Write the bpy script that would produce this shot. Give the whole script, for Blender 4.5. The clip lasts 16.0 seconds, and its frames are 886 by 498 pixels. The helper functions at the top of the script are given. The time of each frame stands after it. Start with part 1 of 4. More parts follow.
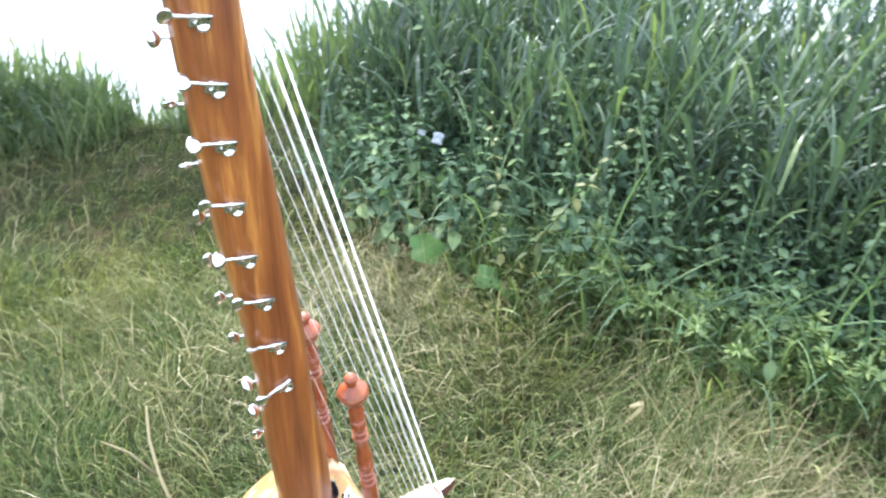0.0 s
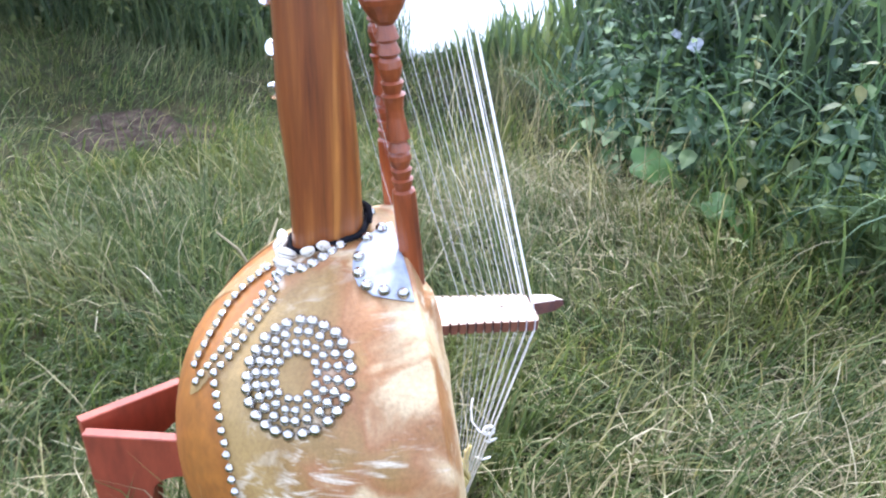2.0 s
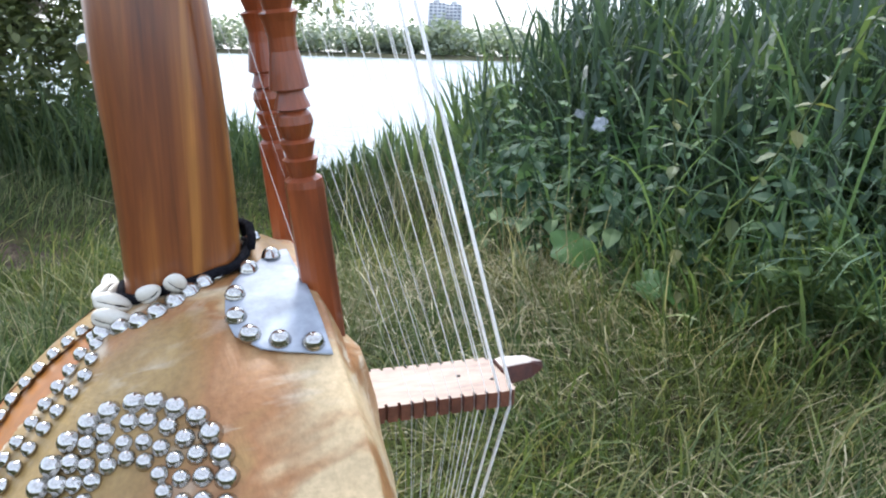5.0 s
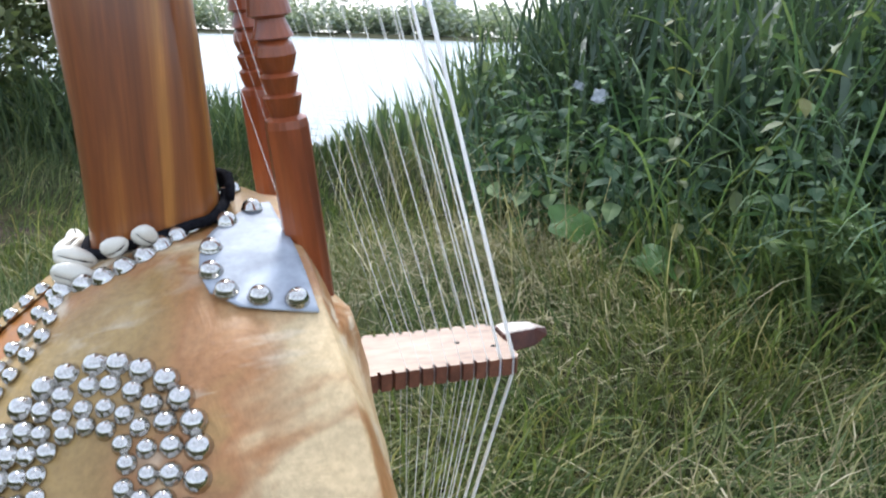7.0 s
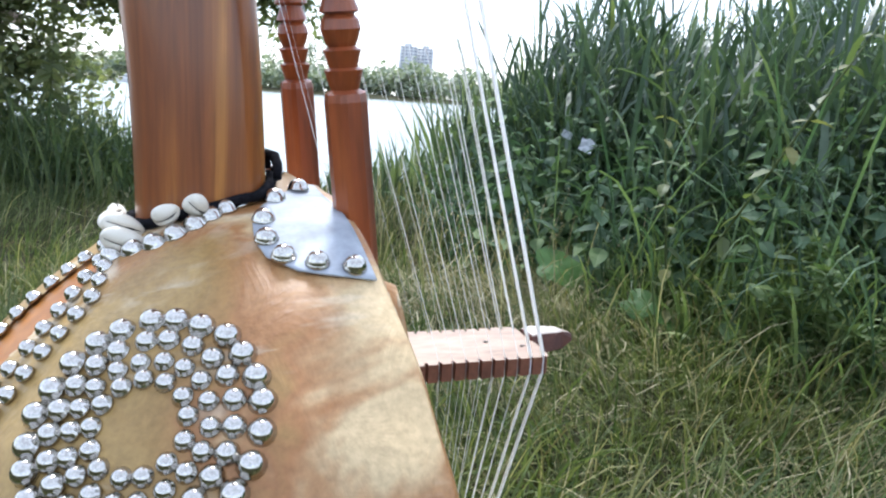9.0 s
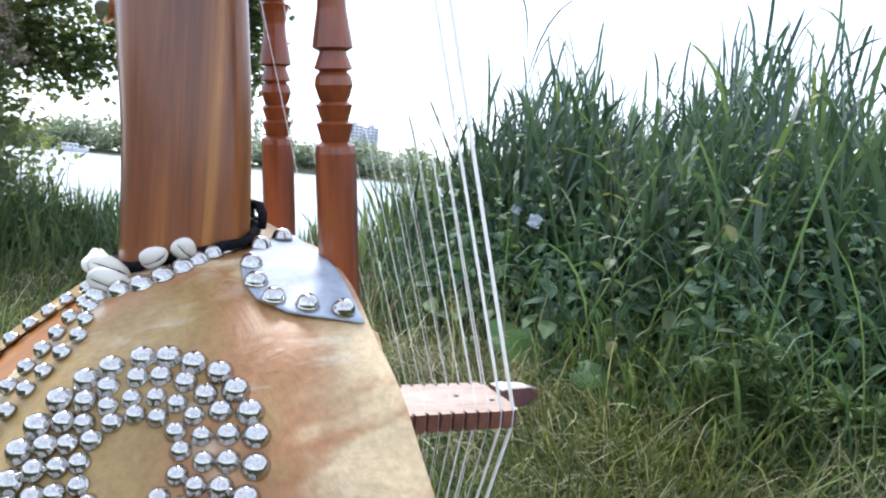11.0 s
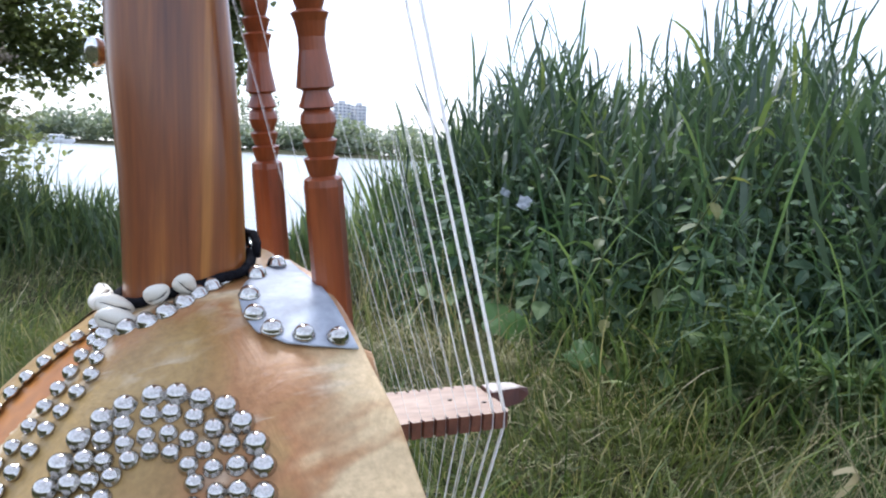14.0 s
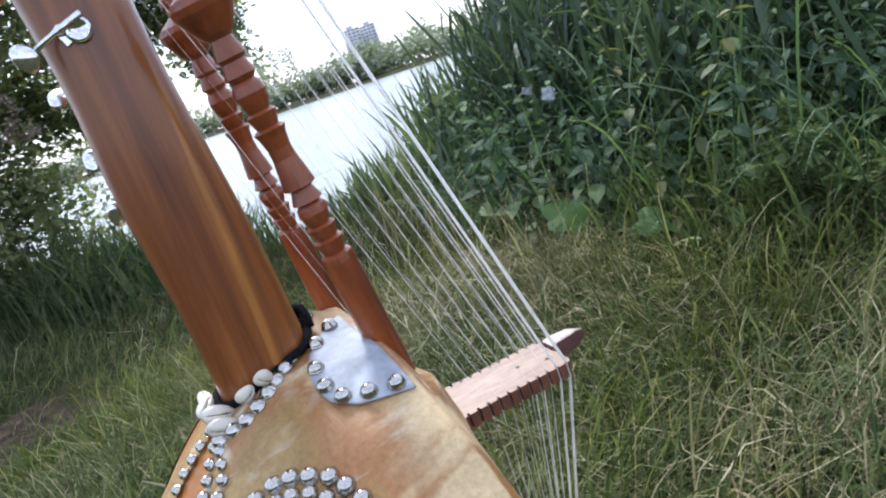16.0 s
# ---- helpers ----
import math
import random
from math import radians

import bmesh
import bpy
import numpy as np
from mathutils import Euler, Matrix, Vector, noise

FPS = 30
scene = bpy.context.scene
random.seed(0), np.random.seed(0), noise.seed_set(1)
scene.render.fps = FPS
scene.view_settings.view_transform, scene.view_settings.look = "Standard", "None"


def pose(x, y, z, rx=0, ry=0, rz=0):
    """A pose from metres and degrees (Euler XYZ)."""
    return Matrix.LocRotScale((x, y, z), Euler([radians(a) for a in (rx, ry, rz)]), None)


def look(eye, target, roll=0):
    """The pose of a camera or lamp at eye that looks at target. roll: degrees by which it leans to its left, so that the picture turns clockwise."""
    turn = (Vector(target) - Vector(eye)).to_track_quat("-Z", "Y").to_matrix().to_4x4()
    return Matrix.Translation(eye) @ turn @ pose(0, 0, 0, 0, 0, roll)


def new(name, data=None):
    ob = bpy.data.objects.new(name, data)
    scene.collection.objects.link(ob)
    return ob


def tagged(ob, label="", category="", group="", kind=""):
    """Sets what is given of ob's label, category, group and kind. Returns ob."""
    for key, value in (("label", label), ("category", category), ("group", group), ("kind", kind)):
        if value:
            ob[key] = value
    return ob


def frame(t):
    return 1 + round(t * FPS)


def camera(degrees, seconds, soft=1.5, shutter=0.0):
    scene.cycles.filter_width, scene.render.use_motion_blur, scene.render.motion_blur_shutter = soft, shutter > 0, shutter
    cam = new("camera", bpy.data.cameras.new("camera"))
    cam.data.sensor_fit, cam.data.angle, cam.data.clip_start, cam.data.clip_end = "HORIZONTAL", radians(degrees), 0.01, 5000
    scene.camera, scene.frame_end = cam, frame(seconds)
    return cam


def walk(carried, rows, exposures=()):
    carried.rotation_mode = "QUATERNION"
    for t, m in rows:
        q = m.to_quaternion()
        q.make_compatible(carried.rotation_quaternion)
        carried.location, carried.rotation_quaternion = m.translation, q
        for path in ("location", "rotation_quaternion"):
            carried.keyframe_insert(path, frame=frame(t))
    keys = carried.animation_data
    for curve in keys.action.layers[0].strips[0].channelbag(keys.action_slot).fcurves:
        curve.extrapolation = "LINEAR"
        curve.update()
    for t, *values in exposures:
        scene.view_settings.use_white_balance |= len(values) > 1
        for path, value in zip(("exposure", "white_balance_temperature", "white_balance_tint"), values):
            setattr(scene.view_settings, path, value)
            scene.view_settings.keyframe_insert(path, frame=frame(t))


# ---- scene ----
cam = camera(61.2, 16.0, soft=2.1, shutter=0.3)
METRES, EYE, TILT, LEAN, TURN = 1.3, 1.30, -28.387, -1.533, 0.0
ROWS = [
    (0.0, 0.0, 0.0, 0.0, 0.0, 0.0, -0.0),
    (0.5, 0.0695, 0.0571, -0.0206, 8.47, -1.01, -4.84),
    (1.0, 0.1466, 0.1281, -0.0667, 16.43, -3.79, -10.36),
    (1.5, 0.1569, 0.2251, -0.1893, 20.71, -2.06, -13.75),
    (2.0, 0.147, 0.3064, -0.2959, 20.49, 1.49, -12.57),
    (2.5, 0.1585, 0.3669, -0.3371, 17.74, 8.84, -8.22),
    (3.0, 0.1506, 0.3876, -0.3558, 18.39, 10.24, -6.85),
    (3.5, 0.1218, 0.4325, -0.3603, 16.82, 12.9, -7.55),
    (4.0, 0.092, 0.4663, -0.3619, 14.47, 13.39, -8.07),
    (6.5, 0.0594, 0.5264, -0.3407, 11.9, 13.08, -5.49),
    (7.0, 0.0579, 0.5354, -0.3543, 12.52, 12.14, -6.87),
    (7.5, 0.0499, 0.5404, -0.3724, 13.31, 10.1, -7.04),
    (8.0, 0.0431, 0.541, -0.3823, 13.32, 9.4, -7.34),
    (8.5, 0.0339, 0.5425, -0.3887, 11.15, 13.28, -8.54),
    (9.0, 0.0275, 0.5362, -0.3914, 9.8, 16.99, -7.97),
    (9.5, 0.0208, 0.5394, -0.3968, 7.39, 20.93, -8.68),
    (10.0, 0.0138, 0.5305, -0.4077, 6.34, 23.51, -8.63),
    (12.5, 0.0133, 0.5217, -0.4068, 4.18, 22.79, -6.16),
    (13.0, 0.0119, 0.5118, -0.404, 4.44, 22.35, -6.24),
    (13.5, 0.0125, 0.5075, -0.4028, 4.81, 22.05, -5.77),
    (14.0, 0.0185, 0.5018, -0.3964, 5.84, 21.53, -4.82),
    (14.5, 0.0313, 0.4869, -0.3889, 9.39, 19.25, -1.26),
    (15.0, 0.0436, 0.4807, -0.3784, 11.69, 16.61, 3.72),
    (15.5, 0.0606, 0.4554, -0.3593, 15.3, 15.43, 10.19),
    (16.0, 0.067, 0.4462, -0.3516, 17.67, 14.31, 13.19),
]
walk(cam, [(t, pose(0, 0, EYE, TILT, LEAN, TURN) @ pose(METRES * x, METRES * y, METRES * z, 90 + pitch, roll, yaw)) for t, x, y, z, yaw, pitch, roll in ROWS],
     exposures=[(0.0, 2.35, 5900, 10), (1.0, 2.22, 5700, 10), (1.5, 2.12, 5550, 15), (2.0, 1.98, 5450, 19), (2.5, 1.84, 5500, 18), (3.0, 1.64, 5550, 16), (3.5, 1.5, 5600, 14), (7.0, 1.2, 5850, 10),
                (9.0, 1.3, 5800, 10), (10.0, 1.34, 5750, 10), (12.5, 1.13, 5700, 14), (14.5, 1.03, 5750, 14), (16.0, 0.96, 5800, 14)])

# ---- world and sun ----
SUN_AZ, SUN_EL = -26.0, 55.0
world = bpy.data.worlds.new("sky")
scene.world = world
world.use_nodes = True
wn, wl = world.node_tree.nodes, world.node_tree.links
sky = wn.new("ShaderNodeTexSky")
sky.sky_type, sky.sun_disc = "NISHITA", False
sky.sun_elevation, sky.sun_rotation = radians(SUN_EL), radians(SUN_AZ)
sky.air_density, sky.dust_density, sky.ozone_density = 1.0, 1.6, 1.6
haze = wn.new("ShaderNodeMix")  # thin bright cloud over the blue
haze.data_type = "RGBA"
haze.inputs[0].default_value, haze.inputs[7].default_value = 0.5, (6.3, 6.4, 6.6, 1)
wl.new(sky.outputs[0], haze.inputs[6])
wl.new(haze.outputs[2], wn["Background"].inputs[0])
wn["Background"].inputs[1].default_value = 0.15
sun = new("sun", bpy.data.lights.new("sun", "SUN"))
sun.data.energy, sun.data.angle, sun.data.color = 2.4, radians(14), (1.0, 0.95, 0.86)
_to = Vector((math.sin(radians(SUN_AZ)) * math.cos(radians(SUN_EL)), math.cos(radians(SUN_AZ)) * math.cos(radians(SUN_EL)), math.sin(radians(SUN_EL))))
sun.matrix_world = look(_to * 40, (0, 0, 0))


# ---- materials ----
def tree_of(name):
    m = bpy.data.materials.new(name)
    m.use_nodes = True
    return m, m.node_tree.nodes, m.node_tree.links, m.node_tree.nodes["Principled BSDF"]


def ramp(n, stops):
    r = n.new("ShaderNodeValToRGB")
    while len(r.color_ramp.elements) < len(stops):
        r.color_ramp.elements.new(0.5)
    for e, (p, c) in zip(r.color_ramp.elements, stops):
        e.position, e.color = p, (*c, 1)
    return r


def noise_of(n, l, scale, detail=4, rough=0.55, stretch=(1, 1, 1), distort=0.0, coord="Object"):
    tc, mp, nz = n.new("ShaderNodeTexCoord"), n.new("ShaderNodeMapping"), n.new("ShaderNodeTexNoise")
    mp.inputs["Scale"].default_value = stretch
    nz.inputs["Scale"].default_value, nz.inputs["Detail"].default_value = scale, detail
    nz.inputs["Roughness"].default_value, nz.inputs["Distortion"].default_value = rough, distort
    l.new(tc.outputs[coord], mp.inputs[0])
    l.new(mp.outputs[0], nz.inputs["Vector"])
    return nz


def mix_of(n, l, a, b, fac, mode="MIX"):
    m = n.new("ShaderNodeMix")
    m.data_type, m.blend_type = "RGBA", mode
    for socket, v in ((m.inputs[6], a), (m.inputs[7], b), (m.inputs[0], fac)):
        if isinstance(v, (int, float)):
            socket.default_value = v
        elif isinstance(v, tuple):
            socket.default_value = (*v, 1)
        else:
            l.new(v, socket)
    return m.outputs[2]


def bump_of(n, l, bsdf, height, strength, distance):
    b = n.new("ShaderNodeBump")
    b.inputs["Strength"].default_value, b.inputs["Distance"].default_value = strength, distance
    l.new(height, b.inputs["Height"])
    l.new(b.outputs[0], bsdf.inputs["Normal"])


def surface(name, stops, scale, stretch=(1, 1, 1), rough=0.6, metal=0.0, bump=0.15, deep=0.001, fine=6.0, distort=0.0, coat=0.0):
    """Two scales of noise over a colour ramp, a fine relief."""
    m, n, l, p = tree_of(name)
    big = noise_of(n, l, scale, 5, 0.6, stretch, distort)
    small = noise_of(n, l, scale * fine, 4, 0.6, stretch, distort)
    r = ramp(n, stops)
    l.new(big.outputs[0], r.inputs[0])
    d = ramp(n, [(0.3, (0.72, 0.72, 0.72)), (0.7, (1.1, 1.1, 1.1))])
    l.new(small.outputs[0], d.inputs[0])
    l.new(mix_of(n, l, r.outputs[0], d.outputs[0], 1.0, "MULTIPLY"), p.inputs["Base Color"])
    p.inputs["Roughness"].default_value, p.inputs["Metallic"].default_value = rough, metal
    p.inputs["Specular IOR Level"].default_value = 0.1 if rough > 0.85 else 0.5
    p.inputs["Coat Weight"].default_value, p.inputs["Coat Roughness"].default_value = coat, 0.12
    bump_of(n, l, p, small.outputs[0], bump, deep)
    return m


def leafy(name, stops, through_light=0.4, rough=0.45, patch=1.5, gloss=0.5, dry=None):
    """Thin leaves: every island has its own tone, light shines through."""
    m, n, l, p = tree_of(name)
    geo, r = n.new("ShaderNodeNewGeometry"), ramp(n, stops)
    l.new(geo.outputs["Random Per Island"], r.inputs[0])
    nz = noise_of(n, l, patch, 3)
    d = ramp(n, [(0.3, (0.7, 0.72, 0.7)), (0.7, (1.15, 1.12, 1.0))])
    l.new(nz.outputs[0], d.inputs[0])
    col = mix_of(n, l, r.outputs[0], d.outputs[0], 1.0, "MULTIPLY")
    if dry:
        drift, f = noise_of(n, l, 1.7, 3, 0.6, (1, 1, 0.2), 0.8), ramp(n, [(0.46, (0, 0, 0)), (0.66, (0.5, 0.5, 0.5))])
        l.new(drift.outputs[0], f.inputs[0])
        col = mix_of(n, l, col, dry, f.outputs[0])
    l.new(col, p.inputs["Base Color"])
    p.inputs["Roughness"].default_value, p.inputs["Specular IOR Level"].default_value = rough, gloss
    tr, mx = n.new("ShaderNodeBsdfTranslucent"), n.new("ShaderNodeMixShader")
    l.new(mix_of(n, l, col, (1.3, 1.42, 0.72), 0.75, "MULTIPLY"), tr.inputs[0])
    mx.inputs[0].default_value = through_light
    l.new(p.outputs[0], mx.inputs[1])
    l.new(tr.outputs[0], mx.inputs[2])
    l.new(mx.outputs[0], n["Material Output"].inputs[0])
    return m


NECK = surface("varnished_wood", [(0.30, (0.095, 0.025, 0.008)), (0.43, (0.205, 0.060, 0.014)), (0.53, (0.28, 0.094, 0.020)), (0.60, (0.45, 0.180, 0.036)), (0.70, (0.14, 0.042, 0.012))],
               24, (1.0, 1.0, 0.07), 0.33, bump=0.05, deep=0.0006, fine=5, distort=0.9, coat=0.35)
HANDLE = surface("red_brown_turned_wood", [(0.3, (0.10, 0.022, 0.008)), (0.5, (0.25, 0.058, 0.015)), (0.62, (0.30, 0.078, 0.020)), (0.8, (0.13, 0.028, 0.010))],
                 30, (1, 1, 0.12), 0.36, bump=0.06, deep=0.0006, fine=5, coat=0.2)
STANDWOOD = surface("red_stained_wood", [(0.3, (0.20, 0.036, 0.016)), (0.7, (0.33, 0.068, 0.028))], 14, (1, 1, 0.3), 0.5, bump=0.1, deep=0.0006)
# pink wood, paled part-way to hold the top's gloss and overexposure
BRIDGE = surface("gloss_paled_pink_wood", [(0.25, (0.27, 0.175, 0.120)), (0.6, (0.36, 0.255, 0.185)), (0.85, (0.30, 0.20, 0.14))], 34, (0.25, 1, 1), 0.5, bump=0.08, deep=0.0005)
# wedge top: the sky's white reflection put into a paler wood colour
SKYPALEWOOD = surface("sky_paled_wood", [(0.3, (0.42, 0.35, 0.29)), (0.7, (0.55, 0.48, 0.42))], 50, rough=0.32, bump=0.06, deep=0.0004)
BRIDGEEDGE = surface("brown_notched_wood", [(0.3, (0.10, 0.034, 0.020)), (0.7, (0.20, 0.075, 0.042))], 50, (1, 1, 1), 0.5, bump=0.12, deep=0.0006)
DARKWOOD = surface("dark_wood", [(0.3, (0.05, 0.015, 0.01)), (0.7, (0.12, 0.035, 0.02))], 60, rough=0.5)
GOURD = surface("orange_calabash", [(0.3, (0.27, 0.094, 0.012)), (0.6, (0.37, 0.138, 0.017)), (0.8, (0.30, 0.110, 0.014))], 9, rough=0.5, bump=0.06, deep=0.0008, fine=8, coat=0.05)
CHROME = surface("chromed_steel", [(0.3, (0.72, 0.73, 0.75)), (0.7, (0.82, 0.83, 0.85))], 60, rough=0.12, metal=1.0, bump=0.03, deep=0.0002)
STUDMETAL = surface("nickel_stud_metal", [(0.3, (0.47, 0.45, 0.415)), (0.7, (0.62, 0.595, 0.55))], 160, rough=0.13, metal=1.0, bump=0.04, deep=0.0003)
TIN = surface("hammered_sheet_tin", [(0.3, (0.32, 0.35, 0.39)), (0.7, (0.42, 0.45, 0.50))], 26, rough=0.62, metal=0.2, bump=0.3, deep=0.0015, fine=2)
SHELL = surface("ivory_shell", [(0.3, (0.62, 0.56, 0.44)), (0.6, (0.80, 0.76, 0.66))], 90, rough=0.3, bump=0.06, deep=0.0004, coat=0.3)
CORD = surface("black_wool_cord", [(0.3, (0.006, 0.006, 0.008)), (0.7, (0.022, 0.022, 0.028))], 300, rough=0.95, bump=0.8, deep=0.002)
BLACK = surface("black_hollow", [(0.3, (0.01, 0.008, 0.007)), (0.7, (0.02, 0.016, 0.014))], 40, rough=0.8)
YELLOWCORD = surface("yellow_tail_cord", [(0.3, (0.45, 0.36, 0.12)), (0.7, (0.62, 0.52, 0.2))], 120, rough=0.8)
BARK = surface("grey_brown_bark", [(0.3, (0.05, 0.04, 0.03)), (0.7, (0.13, 0.10, 0.075))], 9, (1, 1, 0.3), 0.9, bump=0.8, deep=0.02)
PLASTER = surface("pale_concrete_facade", [(0.3, (0.58, 0.59, 0.61)), (0.7, (0.66, 0.67, 0.68))], 0.05, rough=0.8)
WINDOW = surface("dark_window_glass", [(0.3, (0.24, 0.27, 0.31)), (0.7, (0.32, 0.35, 0.39))], 0.1, rough=0.15)
SOIL = surface("trodden_soil", [(0.3, (0.022, 0.015, 0.011)), (0.5, (0.050, 0.036, 0.027)), (0.68, (0.105, 0.080, 0.058))], 22, rough=0.95, bump=0.9, deep=0.02, fine=5)
PAPER = surface("white_litter_paper", [(0.3, (0.28, 0.31, 0.33)), (0.7, (0.42, 0.44, 0.46))], 40, rough=0.6)
WHITEPAINT = surface("white_boat_paint", [(0.3, (0.74, 0.75, 0.76)), (0.7, (0.82, 0.82, 0.82))], 0.8, rough=0.4)

# brighter than GRASS: sun on the foot grass is put into this colour
SUNLITGRASS = leafy("sunlit_foot_grass", [(0.0, (0.075, 0.125, 0.048)), (0.5, (0.13, 0.190, 0.070)), (0.9, (0.21, 0.27, 0.10)), (1.0, (0.35, 0.37, 0.17))], 0.38, 0.5, 2)
GRASS = leafy("green_grass", [(0.0, (0.034, 0.056, 0.017)), (0.4, (0.066, 0.102, 0.031)), (0.75, (0.112, 0.150, 0.050)), (0.92, (0.20, 0.220, 0.085)), (1.0, (0.38, 0.34, 0.18))], 0.34, 0.7, 1.5, 0.3, (0.20, 0.185, 0.085))
STRAW = leafy("dry_straw_grass", [(0.0, (0.16, 0.135, 0.07)), (0.5, (0.27, 0.235, 0.13)), (0.85, (0.42, 0.375, 0.24)), (1.0, (0.56, 0.51, 0.36))], 0.3, 0.6, 1.5)
REED = leafy("reed_leaf", [(0.0, (0.036, 0.064, 0.048)), (0.45, (0.066, 0.106, 0.070)), (0.88, (0.108, 0.160, 0.094)), (0.97, (0.14, 0.20, 0.085)), (1.0, (0.20, 0.25, 0.095))], 0.26, 0.42, 3)
HERB = leafy("nettle_leaf", [(0.0, (0.050, 0.094, 0.062)), (0.5, (0.084, 0.144, 0.082)), (0.9, (0.128, 0.196, 0.098)), (1.0, (0.18, 0.25, 0.115))], 0.30, 0.7, 4, 0.3)
YELLOWHERB = leafy("yellowing_leaf", [(0.0, (0.085, 0.122, 0.048)), (0.6, (0.13, 0.158, 0.062)), (0.92, (0.19, 0.195, 0.08)), (1.0, (0.26, 0.25, 0.09))], 0.4, 0.55, 6)
DARKLEAF = leafy("dark_bush_leaf", [(0.0, (0.14, 0.165, 0.095)), (0.5, (0.215, 0.245, 0.13)), (1.0, (0.33, 0.34, 0.19))], 0.55, 0.6, 2)
# lighter copy of REED: backlight on the bank leaves is painted in
BACKLITBANK = leafy("backlit_bank_leaf", [(0.0, (0.062, 0.098, 0.056)), (0.5, (0.106, 0.152, 0.078)), (0.9, (0.165, 0.21, 0.10)), (1.0, (0.25, 0.28, 0.13))], 0.4, 0.55, 2)
BIGLEAF = leafy("broad_round_leaf", [(0.0, (0.075, 0.165, 0.045)), (1.0, (0.10, 0.20, 0.055))], 0.35, 0.5, 14)
CUTLEAF = leafy("cut_green_leaf", [(0.0, (0.11, 0.175, 0.07)), (0.6, (0.165, 0.24, 0.088)), (1.0, (0.25, 0.32, 0.12))], 0.3, 0.6, 5)
PINK = leafy("pale_pink_flower", [(0.0, (0.42, 0.33, 0.33)), (1.0, (0.58, 0.47, 0.46))], 0.3, 0.7, 8)
# greyed and paled: the haze over the lake is put into the leaf colour
HAZEDFAR = leafy("hazed_far_leaf", [(0.0, (0.18, 0.225, 0.185)), (0.5, (0.24, 0.28, 0.225)), (1.0, (0.31, 0.345, 0.265))], 0.3, 0.7, 0.05)


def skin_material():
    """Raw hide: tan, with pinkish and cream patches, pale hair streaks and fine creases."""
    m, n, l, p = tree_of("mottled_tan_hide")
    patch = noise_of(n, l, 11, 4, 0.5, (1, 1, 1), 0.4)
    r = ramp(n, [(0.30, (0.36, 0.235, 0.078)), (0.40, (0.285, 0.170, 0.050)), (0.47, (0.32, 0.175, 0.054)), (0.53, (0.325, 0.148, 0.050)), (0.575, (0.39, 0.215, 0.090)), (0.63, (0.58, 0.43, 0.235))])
    # string side creamier: mottling plus its bright light put in colour; pink below it
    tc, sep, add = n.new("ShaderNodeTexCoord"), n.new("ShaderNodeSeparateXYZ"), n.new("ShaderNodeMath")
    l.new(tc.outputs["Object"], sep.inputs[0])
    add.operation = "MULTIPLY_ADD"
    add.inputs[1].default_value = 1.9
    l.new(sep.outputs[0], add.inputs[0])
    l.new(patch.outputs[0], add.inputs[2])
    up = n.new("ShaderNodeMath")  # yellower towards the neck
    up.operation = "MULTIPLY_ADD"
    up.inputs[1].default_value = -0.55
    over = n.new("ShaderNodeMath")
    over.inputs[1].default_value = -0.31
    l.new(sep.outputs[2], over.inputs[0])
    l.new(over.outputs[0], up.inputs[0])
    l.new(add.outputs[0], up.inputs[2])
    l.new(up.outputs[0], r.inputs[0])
    streak = noise_of(n, l, 13, 4, 0.6, (0.5, 1.0, 1.0), 0.9)
    sr = ramp(n, [(0.49, (0, 0, 0)), (0.62, (1, 1, 1))])
    l.new(streak.outputs[0], sr.inputs[0])
    thin = noise_of(n, l, 80, 3, 0.6, (0.16, 0.6, 1), 0.5)
    tr = ramp(n, [(0.5, (0, 0, 0)), (0.60, (0.9, 0.9, 0.9))])
    l.new(thin.outputs[0], tr.inputs[0])
    f = mix_of(n, l, sr.outputs[0], tr.outputs[0], 1.0, "MULTIPLY")
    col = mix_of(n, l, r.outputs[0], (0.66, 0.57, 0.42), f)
    grain = noise_of(n, l, 260, 3, 0.6)
    g = ramp(n, [(0.3, (0.80, 0.79, 0.77)), (0.7, (1.08, 1.08, 1.08))])
    l.new(grain.outputs[0], g.inputs[0])
    l.new(mix_of(n, l, col, g.outputs[0], 1.0, "MULTIPLY"), p.inputs["Base Color"])
    p.inputs["Roughness"].default_value = 0.48
    p.inputs["Coat Weight"].default_value, p.inputs["Coat Roughness"].default_value = 0.0, 0.3
    crease = noise_of(n, l, 22, 4, 0.6, (1, 1, 0.4), 1.2)
    bump_of(n, l, p, crease.outputs[0], 0.5, 0.005)
    return m


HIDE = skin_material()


def string_material(name, clear):
    m, n, l, p = tree_of(name)
    p.inputs["Base Color"].default_value = (0.88, 0.88, 0.87, 1)
    p.inputs["Roughness"].default_value = 0.28
    tr, mx, glass, out = n.new("ShaderNodeBsdfTranslucent"), n.new("ShaderNodeMixShader"), n.new("ShaderNodeBsdfTransparent"), n.new("ShaderNodeMixShader")
    tr.inputs[0].default_value = (0.92, 0.92, 0.91, 1)
    mx.inputs[0].default_value = 0.45
    l.new(p.outputs[0], mx.inputs[1])
    l.new(tr.outputs[0], mx.inputs[2])
    out.inputs[0].default_value = clear
    l.new(mx.outputs[0], out.inputs[1])
    l.new(glass.outputs[0], out.inputs[2])
    l.new(out.outputs[0], n["Material Output"].inputs[0])
    return m


NYLON, THIN_NYLON = string_material("white_nylon", 0.0), string_material("clear_nylon", 0.62)


